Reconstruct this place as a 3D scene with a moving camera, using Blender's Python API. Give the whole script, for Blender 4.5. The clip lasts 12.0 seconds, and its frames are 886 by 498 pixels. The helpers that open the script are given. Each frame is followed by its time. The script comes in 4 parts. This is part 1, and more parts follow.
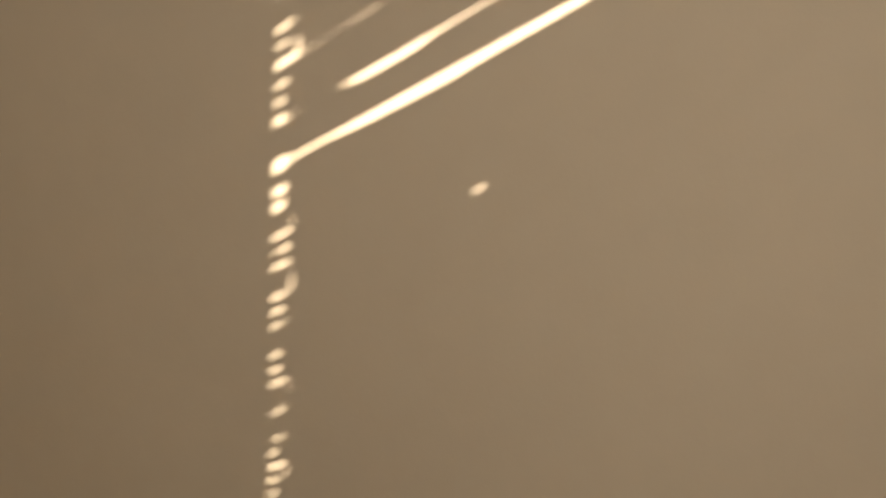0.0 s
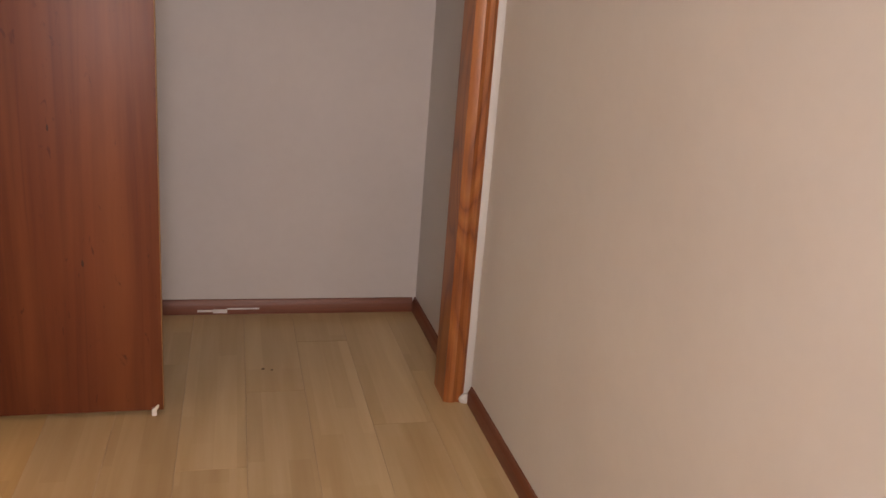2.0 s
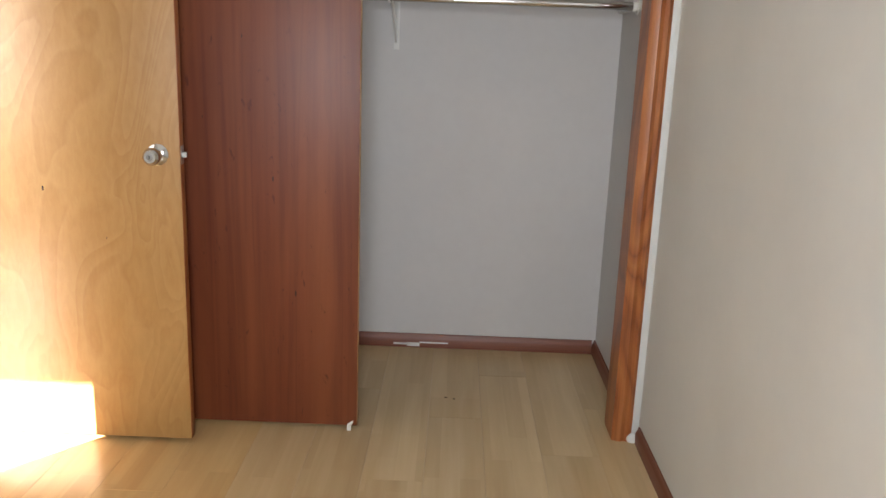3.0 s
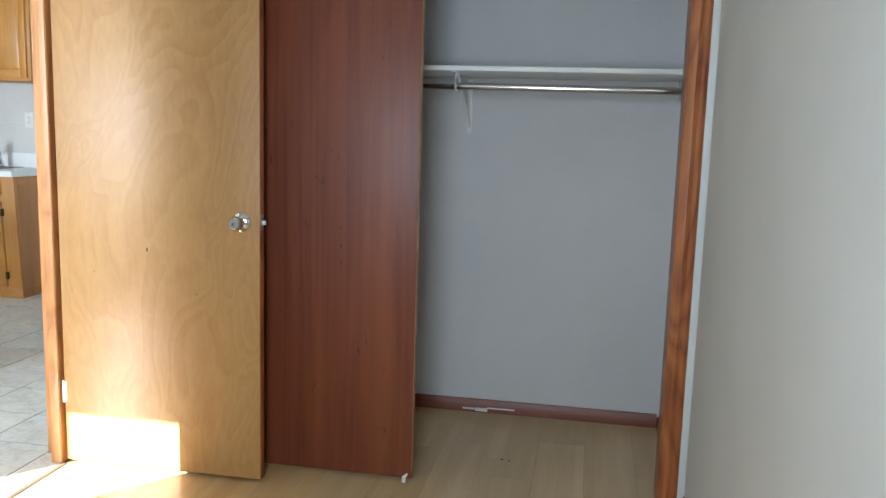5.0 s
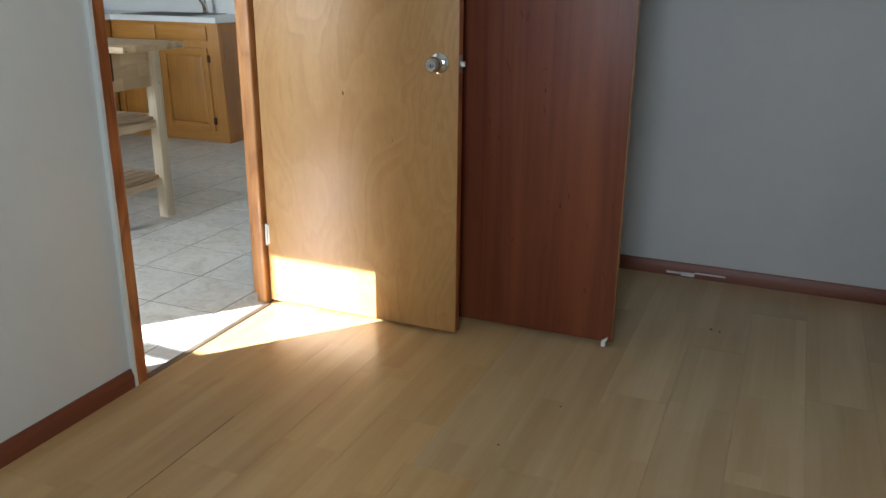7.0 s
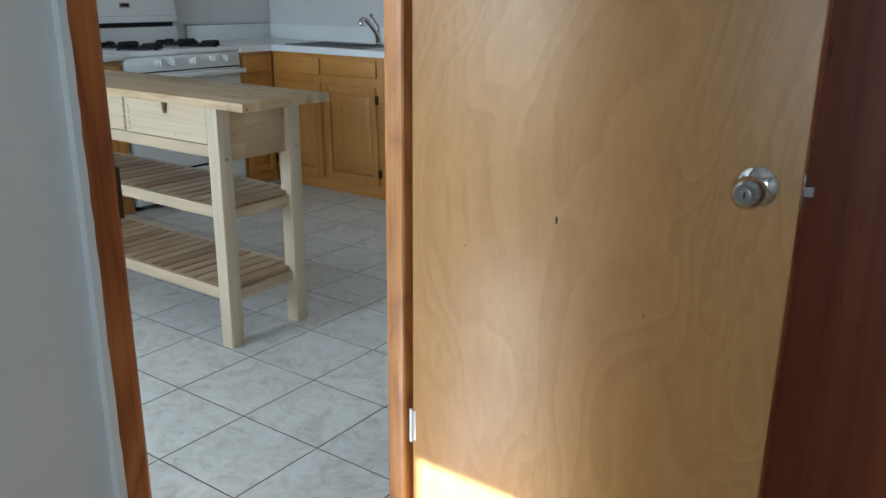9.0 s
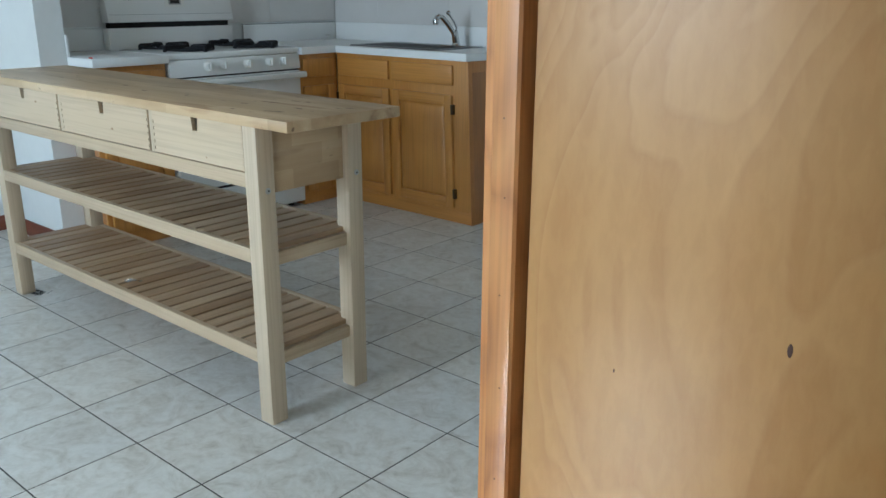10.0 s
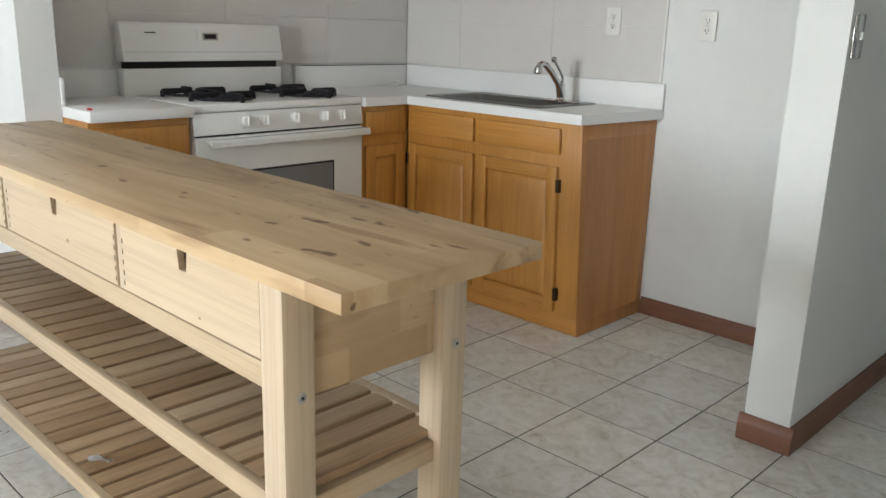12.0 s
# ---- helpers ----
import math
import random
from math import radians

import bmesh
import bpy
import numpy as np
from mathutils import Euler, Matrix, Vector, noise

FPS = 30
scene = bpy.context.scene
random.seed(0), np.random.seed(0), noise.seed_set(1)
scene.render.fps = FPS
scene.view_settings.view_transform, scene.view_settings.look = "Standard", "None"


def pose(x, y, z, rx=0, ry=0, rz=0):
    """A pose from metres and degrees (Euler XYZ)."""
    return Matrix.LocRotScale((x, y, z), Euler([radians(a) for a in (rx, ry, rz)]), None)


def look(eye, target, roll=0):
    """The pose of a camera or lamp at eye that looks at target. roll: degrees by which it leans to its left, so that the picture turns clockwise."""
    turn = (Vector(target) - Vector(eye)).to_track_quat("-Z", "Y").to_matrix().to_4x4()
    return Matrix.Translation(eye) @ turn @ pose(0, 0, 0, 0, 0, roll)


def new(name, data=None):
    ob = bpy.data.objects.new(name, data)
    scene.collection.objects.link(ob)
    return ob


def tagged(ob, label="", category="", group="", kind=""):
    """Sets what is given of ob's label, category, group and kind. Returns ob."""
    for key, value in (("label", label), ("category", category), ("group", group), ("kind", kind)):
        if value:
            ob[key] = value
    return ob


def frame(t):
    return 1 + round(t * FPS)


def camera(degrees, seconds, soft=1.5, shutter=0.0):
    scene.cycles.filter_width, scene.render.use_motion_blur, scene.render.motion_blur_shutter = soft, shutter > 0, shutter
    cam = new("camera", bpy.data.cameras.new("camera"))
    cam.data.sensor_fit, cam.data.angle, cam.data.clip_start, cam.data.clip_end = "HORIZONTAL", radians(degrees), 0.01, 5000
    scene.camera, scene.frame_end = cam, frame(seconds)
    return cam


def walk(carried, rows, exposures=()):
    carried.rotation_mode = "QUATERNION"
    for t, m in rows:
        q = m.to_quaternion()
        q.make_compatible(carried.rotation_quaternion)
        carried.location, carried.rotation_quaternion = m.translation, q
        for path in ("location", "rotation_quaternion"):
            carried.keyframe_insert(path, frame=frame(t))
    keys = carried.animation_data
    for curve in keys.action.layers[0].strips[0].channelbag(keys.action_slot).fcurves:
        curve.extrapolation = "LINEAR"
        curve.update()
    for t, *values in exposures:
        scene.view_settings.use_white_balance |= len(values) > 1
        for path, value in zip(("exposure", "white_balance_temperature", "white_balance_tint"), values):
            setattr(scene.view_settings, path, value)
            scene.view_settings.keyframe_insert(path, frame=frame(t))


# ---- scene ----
cam = camera(56.6, 12.0)
PATH = [
    (0.0, (1.694, -2.213, 1.192), (3.535, -1.579, 0.733), 3.9),
    (0.3, (1.692, -2.216, 1.190), (3.351, -1.234, 0.657), 3.9),
    (0.5, (1.688, -2.219, 1.188), (3.267, -1.119, 0.643), 3.8),
    (0.7, (1.672, -2.223, 1.188), (3.176, -1.013, 0.665), 3.3),
    (0.8, (1.655, -2.225, 1.190), (3.136, -0.980, 0.684), 2.5),
    (1.0, (1.612, -2.226, 1.197), (3.006, -0.880, 0.702), 0.5),
    (1.2, (1.570, -2.218, 1.210), (2.874, -0.789, 0.710), 1.0),
    (1.5, (1.493, -2.169, 1.22), (2.577, -0.592, 0.639), 3.4),
    (2, (1.508, -2.238, 1.253), (1.996, -0.384, 0.684), 4.5),
    (2.5, (1.532, -2.346, 1.249), (1.744, -0.439, 0.683), 2.8),
    (3, (1.598, -2.467, 1.296), (1.578, -0.526, 0.814), 2.1),
    (3.5, (1.684, -2.536, 1.321), (1.558, -0.558, 1.05), 3.2),
    (3.7, (1.734, -2.538, 1.378), (1.561, -0.559, 1.147), 4.1),
    (5.3, (1.898, -2.688, 1.265), (1.477, -0.762, 0.926), 1.0),
    (5.5, (1.905, -2.687, 1.257), (1.415, -0.799, 0.813), 0.8),
    (6, (1.913, -2.665, 1.247), (1.335, -0.838, 0.677), 0.6),
    (6.5, (1.914, -2.626, 1.233), (1.249, -0.838, 0.63), 0.4),
    (7, (1.771, -2.484, 1.224), (1.031, -0.739, 0.585), 0.5),
    (7.5, (1.597, -2.274, 1.211), (0.765, -0.563, 0.594), -0.0),
    (7.7, (1.509, -2.146, 1.204), (0.602, -0.461, 0.624), 0.4),
    (9.3, (0.923, -1.224, 1.245), (-0.223, 0.305, 0.651), 1.1),
    (9.5, (0.826, -1.14, 1.193), (-0.35, 0.376, 0.63), 1.8),
    (10, (0.591, -0.882, 1.198), (-0.646, 0.573, 0.602), 0.3),
    (10.5, (0.399, -0.641, 1.192), (-0.949, 0.713, 0.6), 1.3),
    (11, (0.163, -0.474, 1.177), (-1.245, 0.816, 0.583), 2.4),
    (11.5, (-0.063, -0.343, 1.193), (-1.433, 0.987, 0.6), 2.0),
    (12, (-0.249, -0.203, 1.215), (-1.59, 1.186, 0.692), 1.7),
]
EXPOSURES = [
    (0.0, 2.25, 11800, 22), (0.6, 3.00, 10900, 23), (1.0, 3.15, 10000, 25), (1.5, 3.50, 8900, 35), (2.0, 3.95, 8200, 34), (2.5, 4.35, 7200, 25),
    (3.2, 4.25, 6100, 10), (3.7, 4.15, 5500, 6), (5.3, 3.98, 5500, 4), (6.5, 3.58, 5600, 4), (7.7, 3.08, 5450, 5),
    (9.3, 3.08, 5100, 1), (10.5, 3.16, 5250, 0), (11.3, 3.50, 5800, 5), (12.0, 3.62, 6150, 9),
]
walk(cam, [(t, look(eye, target, roll)) for t, eye, target, roll in PATH], EXPOSURES)

# ---------------------------------------------------------------- light
SUN_WAY = Vector((0.83, 1.0, -0.6)).normalized()
elev = math.asin(-SUN_WAY.z)
azim = math.atan2(-SUN_WAY.x, -SUN_WAY.y)      # compass bearing of the sun, clockwise from +y
world = bpy.data.worlds.new("world")
scene.world = world
world.use_nodes = True
wn = world.node_tree.nodes
sky = wn.new("ShaderNodeTexSky")
sky.sky_type = "NISHITA"
sky.sun_disc = False
sky.sun_elevation = elev
sky.sun_rotation = azim
world.node_tree.links.new(sky.outputs[0], wn["Background"].inputs[0])
wn["Background"].inputs[1].default_value = 0.05

sun = new("sun", bpy.data.lights.new("sun", "SUN"))
sun.data.energy = 5.0
sun.data.angle = radians(0.32)
sun.data.color = (1.0, 0.975, 0.94)
sun.matrix_world = Matrix.Translation((-6, -8, 6)) @ SUN_WAY.to_track_quat("-Z", "Y").to_matrix().to_4x4()


def window_light(name, centre, target, w, h, watts, color):
    la = bpy.data.lights.new(name, "AREA")
    la.shape, la.size, la.size_y, la.energy, la.color = "RECTANGLE", w, h, watts, color
    ob = new(name, la)
    ob.matrix_world = look(centre, target)
    return ob


window_light("bedroom_sky_light", (1.55, -2.86, 1.3), (0.8, 0, 1.0), 0.6, 0.75, 2.15, (0.93, 0.97, 1.0)).data.spread = radians(160)
window_light("kitchen_sky_light", (-1.9, -2.88, 1.45), (-1.9, 1.5, 1.45), 1.1, 0.95, 4.9, (0.95, 0.97, 1.0)).data.spread = radians(130)

# ---------------------------------------------------------------- materials


class Mat:
    """A Principled node material with a few shorthands."""

    def __init__(self, name, color=(0.5, 0.5, 0.5), rough=0.5, metal=0.0):
        self.m = bpy.data.materials.new(name)
        self.m.use_nodes = True
        self.n, self.l = self.m.node_tree.nodes, self.m.node_tree.links
        self.b = self.n["Principled BSDF"]
        self.b.inputs["Base Color"].default_value = (*color, 1)
        self.b.inputs["Roughness"].default_value = rough
        self.b.inputs["Metallic"].default_value = metal

    def coords(self, scale=(1, 1, 1), space="Object", shift=None):
        tc, mp = self.n.new("ShaderNodeTexCoord"), self.n.new("ShaderNodeMapping")
        mp.inputs["Scale"].default_value = scale
        self.l.new(tc.outputs[space], mp.inputs["Vector"])
        out = mp.outputs[0]
        if shift:
            oi, mu, ad = self.n.new("ShaderNodeObjectInfo"), self.n.new("ShaderNodeMath"), self.n.new("ShaderNodeVectorMath")
            mu.operation = "MULTIPLY"
            mu.inputs[1].default_value = shift
            self.l.new(oi.outputs["Random"], mu.inputs[0])
            self.l.new(out, ad.inputs[0])
            self.l.new(mu.outputs[0], ad.inputs[1])
            out = ad.outputs[0]
        return out

    def noise(self, vec, scale, detail=4, rough=0.55, distort=0.0):
        t = self.n.new("ShaderNodeTexNoise")
        t.inputs["Scale"].default_value = scale
        t.inputs["Detail"].default_value = detail
        t.inputs["Roughness"].default_value = rough
        t.inputs["Distortion"].default_value = distort
        self.l.new(vec, t.inputs["Vector"])
        return t.outputs[0]

    def wave(self, vec, scale, distort, detail=2, dscale=1.0, kind="RINGS", axis="Z"):
        t = self.n.new("ShaderNodeTexWave")
        t.wave_type = kind
        if kind == "RINGS":
            t.rings_direction = axis
        else:
            t.bands_direction = axis
        for k, v in (("Scale", scale), ("Distortion", distort), ("Detail", detail), ("Detail Scale", dscale)):
            t.inputs[k].default_value = v
        self.l.new(vec, t.inputs["Vector"])
        return t.outputs[1]

    def ramp(self, fac, stops):
        r = self.n.new("ShaderNodeValToRGB")
        el = r.color_ramp.elements
        while len(el) < len(stops):
            el.new(0.5)
        for e, (p, c) in zip(el, stops):
            e.position, e.color = p, (*c, 1)
        self.l.new(fac, r.inputs[0])
        return r.outputs[0]

    def mix(self, fac, a, b, how="MIX"):
        x = self.n.new("ShaderNodeMix")
        x.data_type, x.blend_type = "RGBA", how
        for s, v in ((x.inputs[0], fac), (x.inputs[6], a), (x.inputs[7], b)):
            if isinstance(v, (int, float)):
                s.default_value = v
            elif isinstance(v, tuple):
                s.default_value = (*v, 1)
            else:
                self.l.new(v, s)
        return x.outputs[2]

    def random_tint(self, col, lo, hi):
        oi = self.n.new("ShaderNodeObjectInfo")
        return self.mix(1.0, col, self.ramp(oi.outputs["Random"], [(0, lo), (1, hi)]), "MULTIPLY")

    def color(self, socket):
        self.l.new(socket, self.b.inputs["Base Color"])
        return self

    def roughness(self, fac, lo, hi):
        r = self.n.new("ShaderNodeMapRange")
        r.inputs[3].default_value, r.inputs[4].default_value = lo, hi
        self.l.new(fac, r.inputs[0])
        self.l.new(r.outputs[0], self.b.inputs["Roughness"])
        return self

    def bump(self, fac, strength, dist=0.002):
        b = self.n.new("ShaderNodeBump")
        b.inputs["Strength"].default_value, b.inputs["Distance"].default_value = strength, dist
        self.l.new(fac, b.inputs["Height"])
        self.l.new(b.outputs[0], self.b.inputs["Normal"])
        return self


def paint(name, color, rough=0.55, spread=0.06, orange_peel=0.08):
    a = Mat(name, color, rough)
    v = a.coords()
    big = a.noise(v, 1.3, 3)
    small = a.noise(v, 26, 4)
    dark = tuple(c * (1 - spread) for c in color)
    light = tuple(min(1, c * (1 + spread)) for c in color)
    c = a.ramp(big, [(0.3, dark), (0.7, light)])
    c = a.mix(0.12, c, a.ramp(small, [(0.35, tuple(k * 0.85 for k in color)), (0.6, color)]))
    a.color(c).roughness(small, rough - 0.06, rough + 0.08).bump(a.noise(v, 160, 2), orange_peel)
    return a.m


def wood(name, dark, mid, light, rough=0.4, along="z", fine=1.0, figure=0.0, shift=7.0, coat=0.0, figscale=1.0, tint=None):
    """Wood with the grain along one axis: streaks, pores, and with figure > 0 the arches of flat-sawn or peeled veneer."""
    a = Mat(name, mid, rough)
    sq = {"x": (0.06, 1, 1), "y": (1, 0.06, 1), "z": (1, 1, 0.06)}[along]
    v = a.coords(sq, shift=shift)
    streak = a.noise(v, 22 * fine, 6, 0.62, 0.35)
    broad = a.noise(v, 5 * fine, 3, 0.5, 0.6)
    c = a.ramp(streak, [(0.28, dark), (0.5, mid), (0.74, light)])
    c = a.mix(0.45, c, a.ramp(broad, [(0.3, dark), (0.52, mid), (0.7, light)]))
    if figure:
        sf = {"x": (0.22, 1, 1), "y": (1, 0.22, 1), "z": (1, 1, 0.22)}[along]
        vf = a.coords(sf, shift=shift)
        warp = a.noise(vf, 2.1 * figscale, 2, 0.45, 0.5)
        rings = a.n.new("ShaderNodeMath")
        rings.operation = "MULTIPLY"
        rings.inputs[1].default_value = 9.0
        a.l.new(warp, rings.inputs[0])
        fr = a.n.new("ShaderNodeMath")
        fr.operation = "PINGPONG"
        fr.inputs[1].default_value = 0.5
        a.l.new(rings.outputs[0], fr.inputs[0])
        arches = a.ramp(fr.outputs[0], [(0.0, dark), (0.16, mid), (0.5, light)])
        c = a.mix(figure, c, arches)
    pores = a.noise(a.coords({"x": (0.02, 1, 1), "y": (1, 0.02, 1), "z": (1, 1, 0.02)}[along], shift=shift), 150 * fine, 2)
    c = a.mix(0.25, c, a.ramp(pores, [(0.35, tuple(k * 0.6 for k in dark)), (0.55, mid)]), "MIX")
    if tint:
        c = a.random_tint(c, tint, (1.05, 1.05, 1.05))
    a.color(c).roughness(streak, rough - 0.08, rough + 0.1).bump(pores, 0.12, 0.001)
    a.b.inputs["Coat Weight"].default_value = coat
    a.b.inputs["Coat Roughness"].default_value = 0.22
    return a.m


M_WALL = paint("grey_white_wall_paint", (0.60, 0.595, 0.555))
M_WALLK = paint("kitchen_wall_paint", (0.74, 0.75, 0.725))
M_CEIL = paint("ceiling_white", (0.78, 0.77, 0.74), 0.7)
M_CLOSET = paint("closet_wall_paint", (0.60, 0.59, 0.58), 0.6)
M_WHITE = paint("white_enamel_paint", (0.78, 0.78, 0.75), 0.4)
M_CAULK = paint("pale_paint_edge", (0.64, 0.655, 0.63), 0.5)


def veneer_mat():
    """Rotary-cut birch: wandering arches, soft clouds and faint pores under an old varnish."""
    a = Mat("blonde_birch_veneer", (0.44, 0.25, 0.09), 0.36)
    v = a.coords((1, 1, 0.5))
    warp = a.noise(v, 2.3, 3, 0.38, 1.9)
    m = a.n.new("ShaderNodeMath")
    m.operation = "MULTIPLY"
    m.inputs[1].default_value = 12.0
    a.l.new(warp, m.inputs[0])
    fr = a.n.new("ShaderNodeMath")
    fr.operation = "FRACT"
    a.l.new(m.outputs[0], fr.inputs[0])
    arch = a.ramp(fr.outputs[0], [(0.0, (0.324, 0.154, 0.041)), (0.12, (0.351, 0.173, 0.046)), (0.5, (0.402, 0.216, 0.066)), (0.86, (0.443, 0.253, 0.089)), (1.0, (0.324, 0.154, 0.041))])
    cloud = a.noise(a.coords((1, 1, 0.5)), 2.4, 3)
    clouds = a.ramp(cloud, [(0.30, (0.311, 0.147, 0.037)), (0.5, (0.390, 0.206, 0.062)), (0.72, (0.464, 0.279, 0.107))])
    streak = a.ramp(a.noise(a.coords((1, 1, 0.05)), 30, 4), [(0.3, (0.335, 0.165, 0.043)), (0.7, (0.422, 0.237, 0.078))])
    c = a.mix(0.5, arch, clouds)
    c = a.mix(0.2, c, streak)
    flake = a.noise(a.coords((1, 1, 0.35)), 60, 3, 0.6, 0.4)
    c = a.mix(0.16, c, a.ramp(flake, [(0.4, (0.279, 0.130, 0.032)), (0.6, (0.418, 0.237, 0.079))]))
    a.color(c).roughness(cloud, 0.40, 0.50).bump(flake, 0.05, 0.001)
    a.b.inputs["Coat Weight"].default_value = 0.2
    a.b.inputs["Coat Roughness"].default_value = 0.4
    return a.m


def lauan_mat():
    """Red-brown stained veneer: close streaks, a little broad figure, short dark flecks, glossy varnish."""
    a = Mat("red_brown_lauan_veneer", (0.17, 0.042, 0.015), 0.35)
    streak = a.noise(a.coords((1, 1, 0.035)), 38, 6, 0.65, 0.25)
    broad = a.noise(a.coords((1, 1, 0.16)), 5.5, 4, 0.55, 0.9)
    c = a.ramp(streak, [(0.28, (0.084, 0.017, 0.007)), (0.5, (0.145, 0.033, 0.012)), (0.74, (0.207, 0.060, 0.022))])
    vein = a.noise(a.coords((1, 1, 0.03)), 13, 3, 0.5, 0.6)
    c = a.mix(0.45, c, a.ramp(vein, [(0.40, (0.21, 0.062, 0.022)), (0.5, (0.10, 0.02, 0.008)), (0.56, (0.19, 0.05, 0.017))]))
    c = a.mix(0.42, c, a.ramp(broad, [(0.3, (0.097, 0.018, 0.007)), (0.5, (0.150, 0.036, 0.012)), (0.7, (0.238, 0.077, 0.026))]))
    fleck = a.noise(a.coords((1, 1, 0.42)), 40, 3, 0.6, 0.5)
    c = a.mix(a.ramp(fleck, [(0.655, (0, 0, 0)), (0.74, (0.75, 0.75, 0.75))]), c, (0.075, 0.014, 0.006))
    a.color(c).roughness(streak, 0.40, 0.54).bump(streak, 0.05, 0.001)
    a.b.inputs["Specular IOR Level"].default_value = 0.4
    a.b.inputs["Coat Weight"].default_value = 0.1
    a.b.inputs["Coat Roughness"].default_value = 0.35
    return a.m


M_DOOR = veneer_mat()
M_RED = lauan_mat()
M_TRIM = wood("orange_stained_pine_trim", (0.12, 0.028, 0.008), (0.335, 0.102, 0.024), (0.48, 0.185, 0.052), 0.42, "z", 1.0, 0.6, coat=0.12, figscale=2.6)
# lit copy of the pine trim: light on the far jamb put into its colour
M_TRIM_LIT = wood("lit_golden_pine_trim", (0.24, 0.085, 0.022), (0.46, 0.20, 0.058), (0.58, 0.30, 0.10), 0.42, "z", 1.0, 0.5, coat=0.12, figscale=2.2)
M_BASE = wood("red_brown_baseboard_wood", (0.10, 0.028, 0.012), (0.18, 0.05, 0.022), (0.25, 0.085, 0.04), 0.4, "x", 1.2)
M_BASEY = wood("red_brown_baseboard_wood_long", (0.10, 0.028, 0.012), (0.18, 0.05, 0.022), (0.25, 0.085, 0.04), 0.4, "y", 1.2)
M_OAK = wood("honey_oak_cabinet", (0.40, 0.165, 0.03), (0.53, 0.245, 0.046), (0.60, 0.30, 0.068), 0.38, "z", 1.0, 0.22, coat=0.2)
M_OAKX = wood("honey_oak_cabinet_cross", (0.40, 0.165, 0.03), (0.52, 0.238, 0.045), (0.59, 0.29, 0.065), 0.38, "x", 1.0, 0.18, coat=0.2)
M_OAKSIDE = wood("oak_plywood_side", (0.36, 0.145, 0.04), (0.47, 0.21, 0.062), (0.55, 0.27, 0.095), 0.42, "z", 0.9)
M_PINE = wood("pale_birch_wood", (0.44, 0.335, 0.212), (0.49, 0.385, 0.255), (0.54, 0.44, 0.31), 0.46, "x", 0.8, 0.22, tint=(0.94, 0.91, 0.87))
M_PINEZ = wood("pale_birch_wood_upright", (0.455, 0.355, 0.23), (0.505, 0.405, 0.278), (0.555, 0.46, 0.335), 0.46, "z", 0.8, 0.15)
M_PINEYB = wood("pale_birch_wood_end", (0.370, 0.264, 0.150), (0.475, 0.361, 0.224), (0.546, 0.440, 0.304), 0.46, "y", 1.0, 0.3)
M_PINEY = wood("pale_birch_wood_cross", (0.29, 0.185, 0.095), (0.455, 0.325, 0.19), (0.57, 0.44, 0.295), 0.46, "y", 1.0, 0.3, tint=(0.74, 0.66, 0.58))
M_BASIN = Mat("dull_sink_steel", (0.2, 0.2, 0.2), 0.38, 1.0).m
M_KNOT = Mat("dark_wood_knot", (0.05, 0.017, 0.008), 0.6).m
M_PALEKNOT = Mat("brown_birch_knot", (0.30, 0.195, 0.105), 0.55).m
M_STEEL = Mat("brushed_steel", (0.42, 0.42, 0.41), 0.3, 1.0).m
M_BASEK = wood("brown_kitchen_baseboard", (0.11, 0.042, 0.02), (0.20, 0.082, 0.04), (0.28, 0.125, 0.065), 0.42, "x", 1.2)
M_CHROME = Mat("chrome", (0.6, 0.6, 0.59), 0.14, 1.0).m
M_BLACK = Mat("black_cast_iron", (0.018, 0.018, 0.02), 0.5).m
M_BLACK.node_tree.nodes["Principled BSDF"].inputs["Specular IOR Level"].default_value = 0.2
M_DARK = Mat("dark_gap", (0.012, 0.011, 0.010), 0.8).m
M_ENAMEL = Mat("white_range_enamel", (0.79, 0.79, 0.76), 0.18).m
M_PLASTIC = Mat("white_plastic", (0.76, 0.75, 0.70), 0.35).m
# base grey lifted to hold the reflection on the oven window
M_GLASS_DARK = Mat("oven_window_glass", (0.2, 0.205, 0.21), 0.1).m
M_BRASS = Mat("aged_dark_brass", (0.08, 0.055, 0.03), 0.4, 0.8).m


def tile_mat():
    a = Mat("mottled_ceramic_tile", (0.6, 0.6, 0.56), 0.3)
    v = a.coords(shift=30.0)
    cloud = a.noise(v, 9.0, 7, 0.7, 1.4)
    fine = a.noise(v, 45, 4)
    c = a.ramp(cloud, [(0.28, (0.40, 0.36, 0.295)), (0.42, (0.61, 0.575, 0.505)), (0.56, (0.73, 0.712, 0.655)), (0.70, (0.775, 0.765, 0.715))])
    c = a.mix(0.25, c, a.ramp(fine, [(0.35, (0.40, 0.385, 0.34)), (0.6, (0.66, 0.65, 0.62))]))
    c = a.random_tint(c, (0.90, 0.91, 0.92), (1.0, 0.995, 0.98))
    a.color(c).roughness(cloud, 0.22, 0.42).bump(cloud, 0.10, 0.002)
    return a.m


